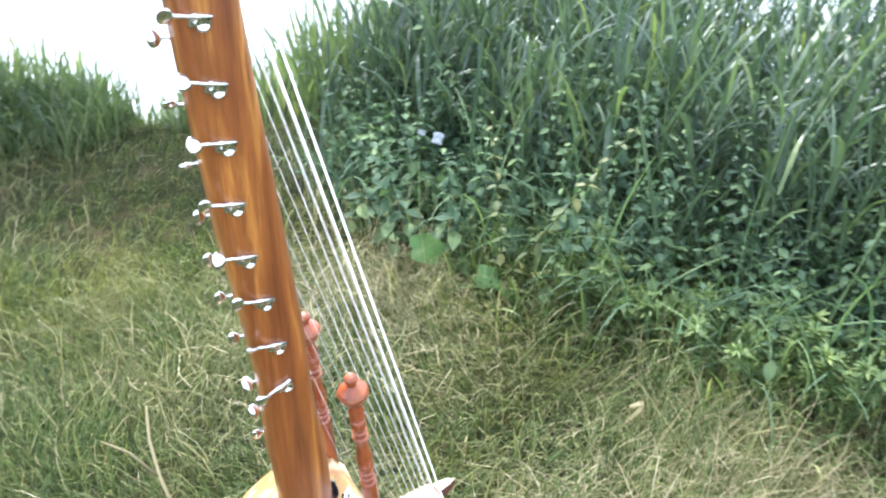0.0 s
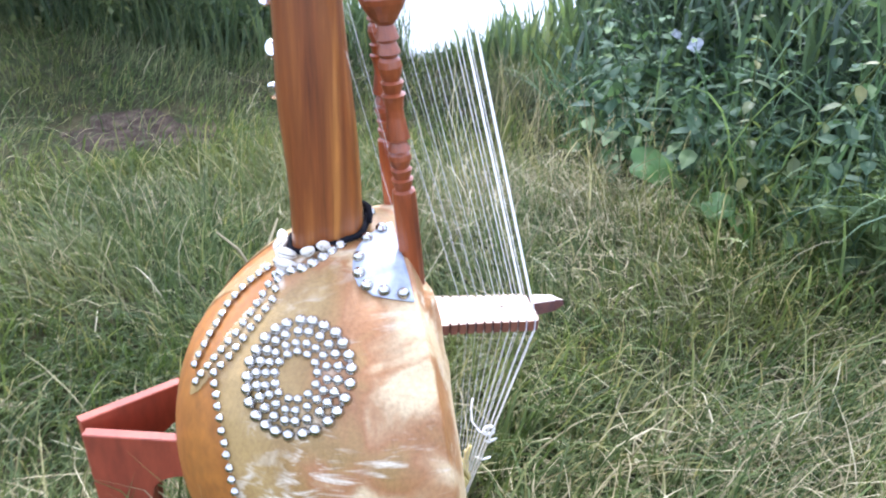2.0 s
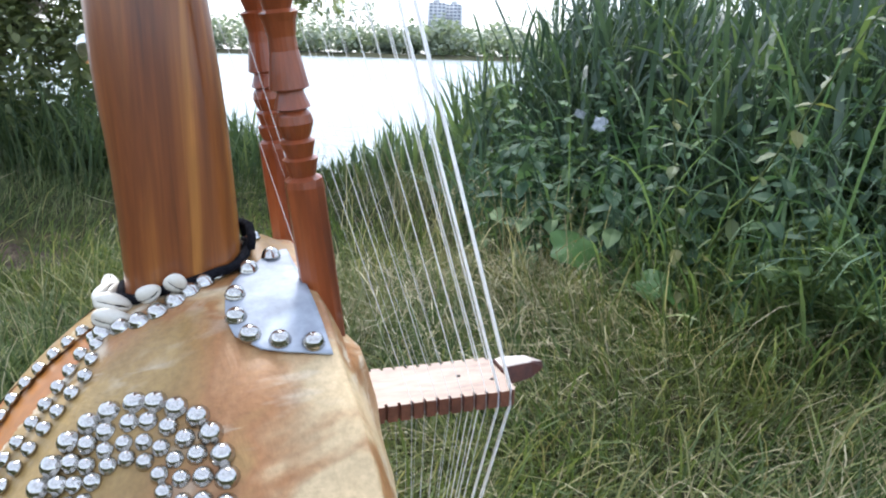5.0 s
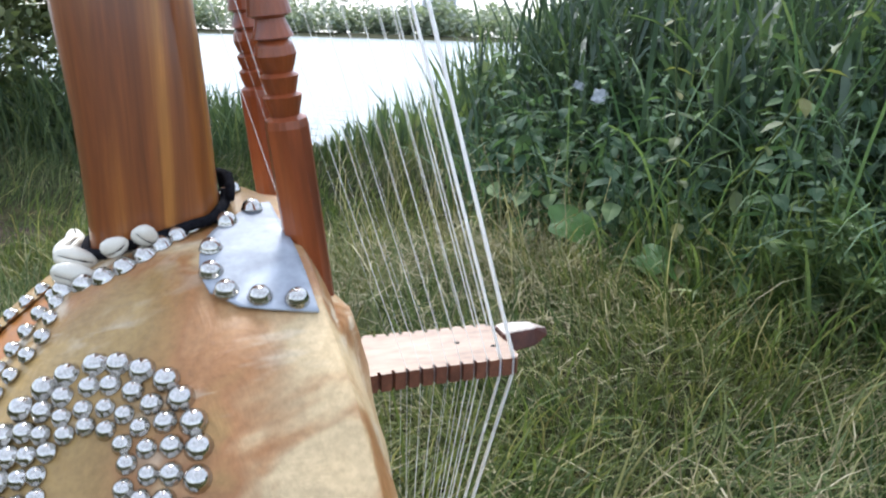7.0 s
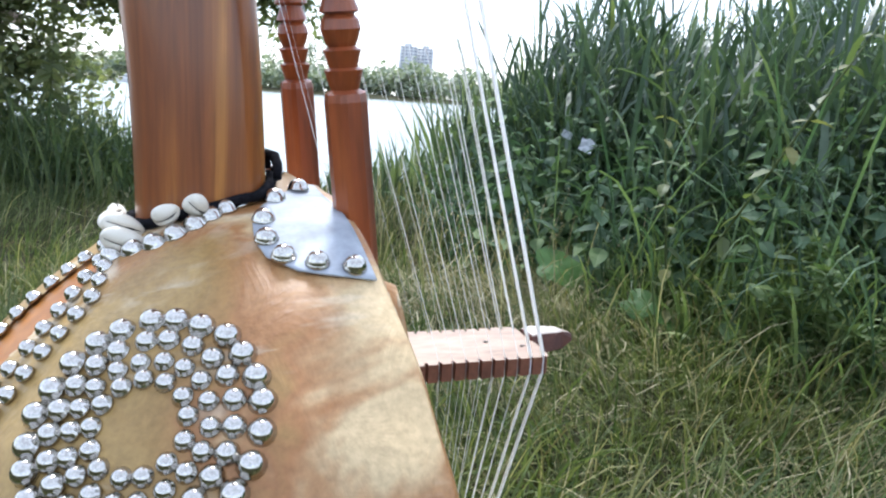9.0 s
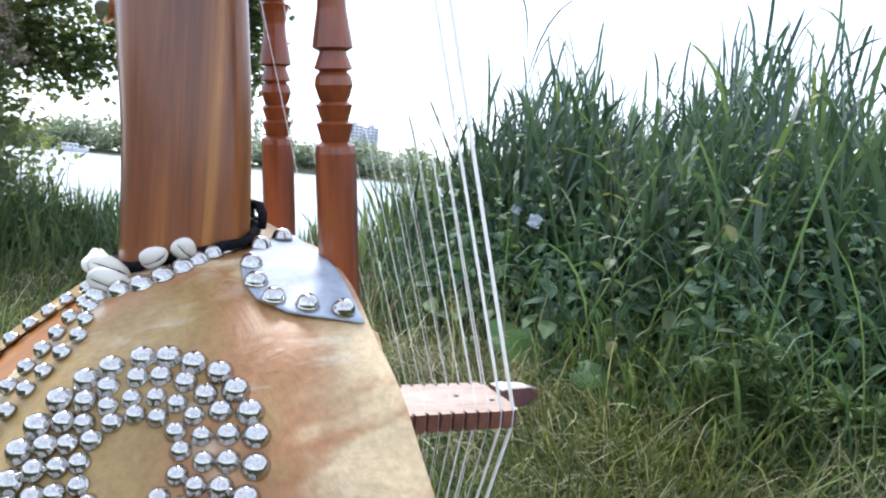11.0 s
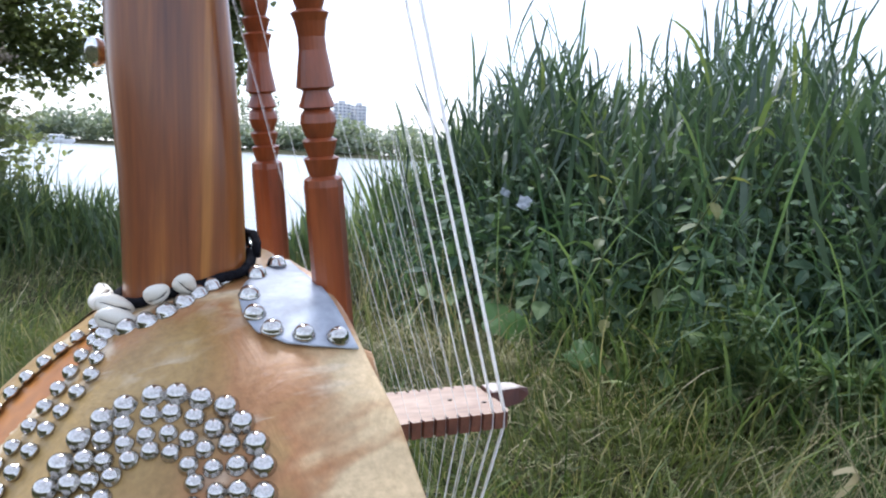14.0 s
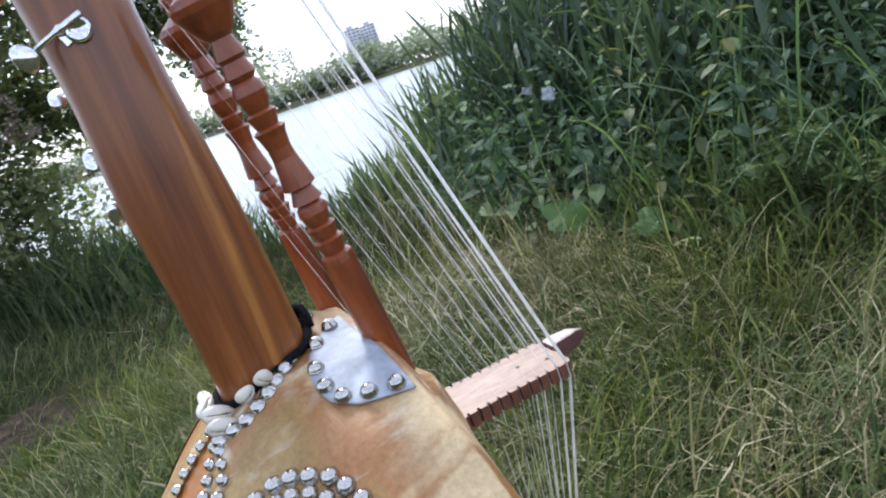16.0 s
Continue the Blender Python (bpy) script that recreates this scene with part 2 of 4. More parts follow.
def ground_material():
    m, n, l, p = tree_of("turf_soil")
    big, mid, fine = noise_of(n, l, 0.9, 4, coord="Object"), noise_of(n, l, 7, 5), noise_of(n, l, 60, 4)
    r = ramp(n, [(0.35, (0.022, 0.030, 0.011)), (0.55, (0.042, 0.042, 0.019)), (0.7, (0.080, 0.064, 0.034))])
    l.new(mid.outputs[0], r.inputs[0])
    b = ramp(n, [(0.35, (0.7, 0.75, 0.7)), (0.65, (1.2, 1.15, 1.1))])
    l.new(big.outputs[0], b.inputs[0])
    c = mix_of(n, l, r.outputs[0], b.outputs[0], 1.0, "MULTIPLY")
    d = ramp(n, [(0.3, (0.55, 0.55, 0.55)), (0.7, (1.25, 1.25, 1.25))])
    l.new(fine.outputs[0], d.inputs[0])
    l.new(mix_of(n, l, c, d.outputs[0], 1.0, "MULTIPLY"), p.inputs["Base Color"])
    p.inputs["Roughness"].default_value, p.inputs["Specular IOR Level"].default_value = 0.95, 0.1
    bump_of(n, l, p, fine.outputs[0], 0.8, 0.02)
    return m


def water_material():
    m, n, l, p = tree_of("lake_water")
    p.inputs["Base Color"].default_value = (0.22, 0.24, 0.23, 1)
    p.inputs["Roughness"].default_value = 0.2
    p.inputs["IOR"].default_value = 1.33
    nz = noise_of(n, l, 2.2, 4, 0.6, (0.6, 1.6, 1))
    bump_of(n, l, p, nz.outputs[0], 0.5, 0.06)
    return m


# ---- mesh helpers ----
def mesh_of(name, verts, faces, mats, smooth=False, idx=None):
    me = bpy.data.meshes.new(name)
    me.from_pydata(verts.tolist() if isinstance(verts, np.ndarray) else verts, [], faces.tolist() if isinstance(faces, np.ndarray) else faces)
    for mt in mats if isinstance(mats, (list, tuple)) else [mats]:
        me.materials.append(mt)
    if smooth:
        me.polygons.foreach_set("use_smooth", [True] * len(me.polygons))
    if idx is not None:
        me.polygons.foreach_set("material_index", idx)
    me.update()
    return me


def from_bm(name, bm, material, smooth=True):
    me = bpy.data.meshes.new(name)
    bmesh.ops.recalc_face_normals(bm, faces=bm.faces[:])
    bm.to_mesh(me)
    bm.free()
    me.materials.append(material)
    if smooth:
        me.polygons.foreach_set("use_smooth", [True] * len(me.polygons))
    return me


def part(name, data, material, parent, label="", m=None):
    """Links a bmesh or mesh as one mesh object under a thing or a part."""
    ob = new(name, from_bm(name, data, material) if isinstance(data, bmesh.types.BMesh) else data)
    ob.parent = parent
    if m is not None:
        ob.matrix_basis = m
    return tagged(ob, label)


def thing(name, m, label, category, group="", kind=""):
    ob = new(name)
    ob.empty_display_size = 0.05
    ob.matrix_basis = m
    return tagged(ob, label, category, group, kind)


def lathe(profile, seg=20):
    """A turned solid about z from (radius, z) rows."""
    bm = bmesh.new()
    rings = []
    for r, z in profile:
        rings.append([bm.verts.new((r * math.cos(2 * math.pi * k / seg), r * math.sin(2 * math.pi * k / seg), z)) for k in range(seg)])
    for a, b in zip(rings, rings[1:]):
        for k in range(seg):
            bm.faces.new((a[k], a[(k + 1) % seg], b[(k + 1) % seg], b[k]))
    bm.faces.new(rings[0][::-1])
    bm.faces.new(rings[-1])
    return bm


def tube(points, radii, seg=8):
    bm = bmesh.new()
    pts = [Vector(p) for p in points]
    rings = []
    for i, p in enumerate(pts):
        d = (pts[min(i + 1, len(pts) - 1)] - pts[max(i - 1, 0)]).normalized()
        a = d.orthogonal().normalized() if i == 0 else (ref - d * ref.dot(d)).normalized()
        ref = a
        b = d.cross(a)
        r = radii[i] if isinstance(radii, (list, tuple)) else radii
        rings.append([bm.verts.new(p + r * (a * math.cos(2 * math.pi * k / seg) + b * math.sin(2 * math.pi * k / seg))) for k in range(seg)])
    for a, b in zip(rings, rings[1:]):
        for k in range(seg):
            bm.faces.new((a[k], a[(k + 1) % seg], b[(k + 1) % seg], b[k]))
    bm.faces.new(rings[0][::-1])
    bm.faces.new(rings[-1])
    return bm


def box(lo, hi, bevel=0.0):
    bm = bmesh.new()
    bmesh.ops.create_cube(bm, size=1)
    for v in bm.verts:
        v.co = Vector([(l + h) / 2 + c * (h - l) for l, h, c in zip(lo, hi, v.co)])
    if bevel:
        bmesh.ops.bevel(bm, geom=bm.edges[:], offset=bevel, segments=2, affect="EDGES", profile=0.6)
    return bm


rng = np.random.default_rng(7)


def blades(base, length, width, az, lean, bend, k=3, taper=1.6, wave=0.0, late=1.4):
    """Strip leaves: each rises from its base and bends over; n leaves at once."""
    n = len(base)
    t = np.linspace(0, 1, k + 1)
    ang = lean[:, None] + bend[:, None] * t[None] ** late
    step = (length / k)[:, None]
    r = np.concatenate([np.zeros((n, 1)), np.cumsum(np.sin(ang[:, :-1]) * step, 1)], 1)
    z = np.concatenate([np.zeros((n, 1)), np.cumsum(np.cos(ang[:, :-1]) * step, 1)], 1)
    az_t = az[:, None] + wave * rng.normal(size=(n, 1)) * t[None]
    c = np.stack([base[:, 0:1] + r * np.cos(az_t), base[:, 1:2] + r * np.sin(az_t), base[:, 2:3] + z], 2)
    tw = az + np.pi / 2 + rng.normal(0, 0.5, n)
    side = np.stack([np.cos(tw), np.sin(tw), rng.normal(0, 0.15, n)], 1)[:, None, :]
    w = (width[:, None] * np.clip((0.55 + 1.4 * t) * (1.02 - t ** taper), 0.03, 1)[None])[..., None] / 2
    v = np.stack([c - side * w, c + side * w], 2).reshape(-1, 3)
    i = (np.arange(n) * (k + 1) * 2)[:, None] + np.arange(k)[None] * 2
    f = np.stack([i, i + 1, i + 3, i + 2], 2).reshape(-1, 4)
    return v, f


LEAF_UV = np.array([(0, 0, 0), (0.28, 0.27, 0.07), (0.62, 0.26, 0.05), (1, 0, -0.08), (0.62, -0.26, 0.05), (0.28, -0.27, 0.07), (0.28, 0, 0), (0.62, 0, 0)])
LEAF_F = np.array([(0, 6, 1, 1), (0, 5, 6, 6), (1, 6, 7, 2), (6, 5, 4, 7), (2, 7, 3, 3), (7, 4, 3, 3)])


def leaves(pos, az, pitch, size, slim=1.0):
    """Pointed leaves folded along the midrib: place, heading, droop, length."""
    n = len(pos)
    d = np.stack([np.cos(az) * np.cos(pitch), np.sin(az) * np.cos(pitch), np.sin(pitch)], 1)
    s = np.stack([-np.sin(az), np.cos(az), rng.normal(0, 0.35, n)], 1)
    s /= np.linalg.norm(s, axis=1)[:, None]
    u = np.cross(d, s)
    v = pos[:, None] + size[:, None, None] * (LEAF_UV[None, :, 0:1] * d[:, None] + slim * LEAF_UV[None, :, 1:2] * s[:, None] + LEAF_UV[None, :, 2:3] * u[:, None])
    f = (np.arange(n) * 8)[:, None, None] + LEAF_F[None]
    return v.reshape(-1, 3), f.reshape(-1, 4)


def soup_mesh(name, pieces, material):
    vs, fs, o = [], [], 0
    for v, f in pieces:
        vs.append(v)
        fs.append(f + o)
        o += len(v)
    fs = [list(dict.fromkeys(q)) for q in np.concatenate(fs).tolist()]
    return mesh_of(name, np.concatenate(vs).tolist(), fs, material)


# ---- ground, lake ----
WATER = -0.36


def bump2(x, y):
    return 0.018 * np.sin(2.3 * x + 1.1 * y) + 0.014 * np.sin(4.1 * y - 1.7 * x) + 0.008 * np.sin(9 * x) * np.cos(8 * y)


def ground_z(x, y):
    """The bank: flat turf, a drop at the water's edge, the far shore beyond the lake."""
    x, y = np.asarray(x, float), np.asarray(y, float)
    edge = 3.75 + 0.15 * np.sin(1.3 * x) + 0.25 * np.clip(x, 0, 6)
    s = np.clip((y - edge) / 0.9, 0, 1)
    s = s * s * (3 - 2 * s)
    f = np.clip((y - 148) / 12, 0, 1)
    near = np.hypot(x, y - 1) < 9
    z = np.where(near, bump2(x, y), 0.0) * (1 - s) - 0.85 * s
    return z + f * 1.4


def steps(a, b, d, far, grow=1.25):
    c = list(np.arange(a, b + 1e-6, d))
    lo, hi, q = [], [], d
    while (c[0] if not lo else lo[-1]) > -far:
        q *= grow
        lo.append((c[0] if not lo else lo[-1]) - q)
    q = d
    while (c[-1] if not hi else hi[-1]) < far:
        q *= grow
        hi.append((c[-1] if not hi else hi[-1]) + q)
    return np.array(lo[::-1] + c + hi)


gx, gy = steps(-4.5, 4.0, 0.09, 2500), steps(-1.5, 6.0, 0.09, 2500, 1.12)
X, Y = np.meshgrid(gx, gy)
V = np.stack([X, Y, ground_z(X, Y)], 2).reshape(-1, 3)
w = len(gx)
I = (np.arange(len(gy) - 1)[:, None] * w + np.arange(w - 1)[None]).reshape(-1)
ground = new("ground", mesh_of("ground", V, np.stack([I, I + 1, I + w + 1, I + w], 1), ground_material(), True))
tagged(ground, "grassy lake bank with worn turf and soil", "ground", kind="structure")
water = new("water", mesh_of("water", [(-900, 3.3, WATER), (900, 3.3, WATER), (900, 158, WATER), (-900, 158, WATER)], [(0, 1, 2, 3)], water_material()))
tagged(water, "calm pale lake water behind the reeds", "lake", kind="structure")

# ---- the kora ----
# its own axes: x out of the string side, y to the far side, z up the neck
KORA = Matrix(((0.835, -0.55, 0, -0.173), (0.55, 0.835, 0, 0.772), (0, 0, 1, 0), (0, 0, 0, 1)))
kora = thing("kora", KORA, "hide-covered calabash kora with chrome studs standing in the grass", "harp")
BODY, RAD = Vector((0.06, 0, 0.23)), 0.229


def shell_point(theta, phi, r):
    """A place on the round body: theta from the back pole, phi round from the near side towards the neck."""
    a, b = radians(theta), radians(phi)
    n = Vector((-math.cos(a), -math.sin(a) * math.cos(b), math.sin(a) * math.sin(b)))
    flat = max(0.0, 1 - ((theta - 44) / 18) ** 2) * min(1.0, max(0.0, (90 - abs(phi - 90) - 48) / 25))
    peak = 0.011 * math.exp(-((phi - 94) / 6) ** 2 - ((theta - 87) / 3.6) ** 2) + 0.004 * math.exp(-((90 - abs(phi - 90) - 72) / 7) ** 2 - ((theta - 92) / 3.5) ** 2)  # drawn up before the neck
    return BODY + float(r - 0.004 * flat + peak) * n, n


def on_body(theta, phi, r, spin=0.0):
    p, n = shell_point(theta, phi, r)
    return Matrix.Translation(p) @ n.to_track_quat("Z", "Y").to_matrix().to_4x4() @ pose(0, 0, 0, 0, 0, spin)


def make_gourd():
    rows, cols = 60, 96
    v, f = [], []
    for i in range(rows + 1):
        for j in range(cols):
            p, n = shell_point(92.0 * i / rows, 360.0 * j / cols, RAD)
            v.append(tuple(p))
    for i in range(rows):
        for j in range(cols):
            f.append((i * cols + j, i * cols + (j + 1) % cols, (i + 1) * cols + (j + 1) % cols, (i + 1) * cols + j))
    f.append([rows * cols + j for j in range(cols)])
    return mesh_of("calabash", v, f, GOURD, True)


part("calabash", make_gourd(), GOURD, kora, "polished orange calabash shell")

# the edge of the hide on the near half: phi, theta
EDGE = ((-90, 50), (14, 49), (30, 45), (43, 42.5), (52, 41), (60, 48.5), (72, 58), (79, 62), (90, 63))
STRAP_A, STRAP_B = ((54, 32), (58.3, 37.5), (67.2, 48.1), (75, 60.5)), ((48, 34), (53, 41), (60, 48.5), (72, 58.5))
PETAL = ((62, 31.5), (71.6, 37.7), (82, 45.5), (84, 58))


def hide_covers(theta, phi):
    ph = phi if -90 <= phi <= 90 else (180 - phi if phi > 90 else -180 - phi)
    if theta > np.interp(ph, [e[0] for e in EDGE], [e[1] for e in EDGE]):
        return True
    if 30 < theta < 62:
        a = np.interp(theta, [e[1] for e in STRAP_A], [e[0] for e in STRAP_A])
        b = np.interp(theta, [e[1] for e in STRAP_B], [e[0] for e in STRAP_B])
        c = np.interp(theta, [e[1] for e in PETAL], [e[0] for e in PETAL])
        return b - 1.0 < ph < a + 1.0 or c < ph < c + 9
    return False


def rim_theta(phi):
    """Where the drawn front, which leans out towards the foot, cuts the round body."""
    t = 95.0
    for _ in range(12):
        z = RAD * math.sin(radians(t)) * math.sin(radians(phi))
        lean = 0.17 * (0.17 - z) if z < 0.17 else -0.2 * (z - 0.17)
        t = 90 + math.degrees(math.asin(min(0.9, (0.0245 + lean) / RAD)))
    return t


def make_hide():
    d = 0.75
    ph = np.arange(-180, 180, d)
    nt, npq = 96, len(ph)
    ends = [rim_theta(p) for p in ph]
    v, f = [], []
    for i in range(nt):
        for p, e in zip(ph, ends):
            t = 30 + (e - 30) * i / (nt - 1)
            fold = 0.0009 * math.sin(radians(p) * 23 + t * 0.2) * math.sin(radians(t) * 5) + 0.0007 * noise.noise(Vector((t * 0.08, p * 0.05, 3.0)))
            flat = min(1.0, max(0.0, (t - 58) / 6))
            v.append(tuple(shell_point(t, p, RAD + 0.0010 + 0.0014 * flat + fold * (0.35 + 0.65 * flat))[0]))
    for i in range(nt - 1):
        for j in range(npq):
            if hide_covers(30 + (ends[j] - 30) * (i + 0.5) / (nt - 1), ph[j] + d / 2):
                k = (j + 1) % npq
                f.append((i * npq + j, i * npq + k, (i + 1) * npq + k, (i + 1) * npq + j))
    # the drawn front, a low dome over the rim
    prev, rim = (nt - 1) * npq, [Vector(q) for q in v[(nt - 1) * npq:]]
    mid, out = sum(rim, Vector()) / npq, Vector((0.989, 0, 0.148))
    for r in (0.99, 0.98, 0.965, 0.95, 0.935, 0.92, 0.905, 0.89, 0.87, 0.85, 0.82, 0.78, 0.7, 0.5, 0.25):
        start = len(v)
        for q in rim:
            c = mid + (q - mid) * r + out * (0.007 * (1 - r ** 9) + 0.018 * (1 - r * r))
            if c.z < 0.4185:  # the posts run on under the hide and push it out
                up = min(1.0, max(0.0, (c.z - 0.24) / 0.17))
                c.x += 0.008 * up * up * (3 - 2 * up) * math.exp(-((abs(c.y) - (0.068 if c.y < 0 else 0.084)) / 0.022) ** 2)
            v.append(tuple(c))
        for j in range(npq):
            k = (j + 1) % npq
            f.append((prev + j, prev + k, start + k, start + j))
        prev = start
    f.append([prev + j for j in range(npq)])
    return mesh_of("hide", v, f, HIDE, True)


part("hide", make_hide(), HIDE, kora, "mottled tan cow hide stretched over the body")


def make_plate(sign):
    """A leaf-shaped tin patch at the shoulder, lapped over the rim."""
    left = ((60.5, 93.2), (61.2, 89), (62.6, 84.6), (66, 81.2), (70, 80.2), (76, 80.6), (80, 82.4), (84, 85.6), (87, 88.6), (89, 91.0))
    right = ((60.5, 93.8), (66, 93.2), (72, 92.4), (80, 91.8), (90, 91.2), (100, 91.0))
    rows, cols = 26, 12
    bm = bmesh.new()
    layers = []
    for off in (0.0032, 0.0044):
        grid = []
        for i in range(rows + 1):
            ph = 60.5 + 28.5 * i / rows
            a = np.interp(ph, [q[0] for q in left], [q[1] for q in left])
            line = []
            for j in range(cols + 1):
                t = a + (np.interp(ph, [q[0] for q in right], [q[1] for q in right]) - a) * j / cols
                p, n = shell_point(t, ph, RAD + off + 0.0007 * noise.noise(Vector((t * 0.25, ph * 0.2, 7))) * (1 if 0 < j < cols else 0.4))
                p.y *= sign
                line.append(bm.verts.new(p))
            grid.append(line)
        layers.append(grid)
    for g in layers:
        for i in range(rows):
            for j in range(cols):
                bm.faces.new((g[i][j], g[i + 1][j], g[i + 1][j + 1], g[i][j + 1]))
    a, b = layers
    for i in range(rows):
        for j in (0, cols):
            bm.faces.new((a[i][j], a[i + 1][j], b[i + 1][j], b[i][j]))
    for j in range(cols):
        for i in (0, rows):
            bm.faces.new((a[i][j], a[i][j + 1], b[i][j + 1], b[i][j]))
    return bm


part("shoulder_plate", make_plate(1), TIN, kora, "leaf-shaped sheet tin patch")


def stud_mesh(r):
    prof = [(r * 1.08, -0.0012), (r * 1.1, 0.0002), (r * 1.02, 0.0008), (r * 0.99, r * 0.22), (r * 0.9, r * 0.5), (r * 0.72, r * 0.75), (r * 0.48, r * 0.92), (r * 0.22, r * 1.0), (r * 0.06, r * 1.015)]
    return from_bm("stud", lathe(prof, 14), STUDMETAL)


STUD_BIG, STUD_MID, STUD_SMALL, STUD_EDGE = stud_mesh(0.0059), stud_mesh(0.0050), stud_mesh(0.0044), stud_mesh(0.0041)
srand = random.Random(5)


def stud(theta, phi, data, lift=0.0028):
    m = on_body(theta + srand.uniform(-0.15, 0.15), phi + srand.uniform(-0.15, 0.15), RAD + lift, srand.uniform(0, 360))
    m = m @ pose(0, 0, 0, srand.uniform(-7, 7), srand.uniform(-7, 7), 0)
    part("stud", data, STUDMETAL, kora, "", m)


# the rosette: four rings, smaller towards the middle
_c, _n = shell_point(66.0, 45.4, 1.0)
_e1 = Vector((1, 0, 0))
_e1 = (_e1 - _n * _e1.dot(_n)).normalized()
_e2 = _n.cross(_e1)
for count, wide, data, turn in ((25, 12.7, STUD_BIG, 0.0), (22, 9.9, STUD_MID, 0.1), (18, 7.5, STUD_SMALL, 0.15), (13, 5.2, STUD_SMALL, 0.0)):
    for k in range(count):
        a = 2 * math.pi * k / count + turn + srand.uniform(-0.015, 0.015)
        d = math.cos(radians(wide)) * _n + math.sin(radians(wide)) * (math.cos(a) * _e1 + math.sin(a) * _e2)
        stud(math.degrees(math.acos(-d.x)), math.degrees(math.atan2(d.z, -d.y)), data)


def stud_row(path, gap, data):
    """Studs at even steps along a line of (theta, phi)."""
    carry = 0.0
    for (t0, p0), (t1, p1) in zip(path, path[1:]):
        a, b = shell_point(t0, p0, RAD)[0], shell_point(t1, p1, RAD)[0]
        span = (b - a).length
        while carry < span:
            u = carry / span
            stud(t0 + (t1 - t0) * u, p0 + (p1 - p0) * u, data)
            carry += gap
        carry -= span


stud_row([(61.5, 75), (60.3, 69.0), (56.2, 64.5), (52.0, 60.2), (48.4, 56.5), (42, 51.5), (43.2, 42.7), (45.8, 29.8), (48, 18.8), (50, 8), (51, -20), (51, -50)], 0.0112, STUD_EDGE)
stud_row([(60.6, 78), (57.4, 73.3), (53.8, 68.4), (49.8, 63.6), (43, 58.5), (37.5, 55.0), (33, 51)], 0.0112, STUD_EDGE)
stud_row([(61, 84), (52, 83.5), (45, 81), (38, 71), (31.5, 60)], 0.0112, STUD_EDGE)
stud_row([(62.5, 77.6), (66.7, 75.8), (69.7, 76.2), (72.5, 77.4), (75.3, 79.6), (78.6, 82.2), (81.8, 86.0), (84.5, 89.5), (86.5, 93.5)], 0.0114, STUD_BIG)
for t, p in ((84.5, 82.2), (82.0, 75.0), (81.7, 69.7), (83.2, 65.4), (87.2, 63.6), (91.3, 62.6), (88.4, 85.6)):
    stud(t, p, STUD_BIG, 0.0048)


# neck: height, back edge, front edge
NECK_ROWS = ((0.36, -0.036, 0.038), (0.46, -0.037, 0.036), (0.53, -0.040, 0.032), (0.565, -0.045, 0.029), (0.60, -0.0475, 0.025), (0.68, -0.048, 0.0155),
             (0.77, -0.058, 0.011), (0.92, -0.078, -0.005), (1.05, -0.089, -0.019), (1.20, -0.100, -0.033), (1.34, -0.110, -0.046), (1.37, -0.102, -0.055))


def neck_at(z):
    q = [r[0] for r in NECK_ROWS]
    return float(np.interp(z, q, [r[1] for r in NECK_ROWS])), float(np.interp(z, q, [r[2] for r in NECK_ROWS]))


def make_neck():
    bm = bmesh.new()
    rings, seg = [], 36
    for z in np.concatenate([np.arange(0.36, 1.36, 0.02), [1.37]]):
        zs = np.array([z - 0.02, z, z + 0.02])
        lo = float(np.mean([neck_at(q)[0] for q in zs]))
        hi = float(np.mean([neck_at(q)[1] for q in zs]))
        c, a, d = (lo + hi) / 2, (hi - lo) / 2, 0.030 if z < 1.35 else 0.02
        ring = []
        for k in range(seg):
            u = 2 * math.pi * k / seg
            cu, su = math.cos(u), math.sin(u)
            wob = 1 + 0.012 * noise.noise(Vector((cu * 2, su * 2, z * 7)))
            ring.append(bm.verts.new((c + a * wob * math.copysign(abs(cu) ** 0.62, cu), d * wob * math.copysign(abs(su) ** 0.62, su), z)))
        rings.append(ring)
    for a, b in zip(rings, rings[1:]):
        for k in range(seg):
            bm.faces.new((a[k], a[(k + 1) % seg], b[(k + 1) % seg], b[k]))
    bm.faces.new(rings[-1])
    bm.faces.new(rings[0][::-1])
    return bm


neck = part("neck", make_neck(), NECK, kora, "varnished reddish-brown hardwood neck with straight grain")


# machine heads
def gear_mesh():
    bm = lathe([(0.0084, 0), (0.0084, 0.0035), (0.0074, 0.0050), (0.0056, 0.0052), (0.0052, 0.0044), (0.0022, 0.0046), (0.0016, 0.0040)], 20)
    return from_bm("gear", bm, CHROME)


def base_mesh():
    return from_bm("base_plate", box((-0.0125, -0.0038, -0.004), (0.0075, 0.0078, 0.0012), 0.0008), CHROME, False)


def shaft_mesh():
    return from_bm("worm_shaft", tube([(0.008, 0.0062, 0.0038), (-0.006, 0.0062, 0.0038), (-0.008, 0.0062, 0.0038), (-0.012, 0.0062, 0.0038), (-0.028, 0.0062, 0.0038)], [0.003, 0.003, 0.0042, 0.0022, 0.0018], 10), CHROME)


def button_mesh():
    bm = bmesh.new()
    bmesh.ops.create_uvsphere(bm, u_segments=16, v_segments=10, radius=1)
    for v in bm.verts:
        q = v.co
        v.co = Vector((-0.034 + 0.0075 * q.x, 0.0062 + 0.0096 * q.y * (1 - 0.2 * q.x), 0.0038 + 0.0036 * q.z))
    return from_bm("button", bm, CHROME)


GEAR, BASE, SHAFT, BUTTON = gear_mesh(), base_mesh(), shaft_mesh(), button_mesh()
hrand = random.Random(11)


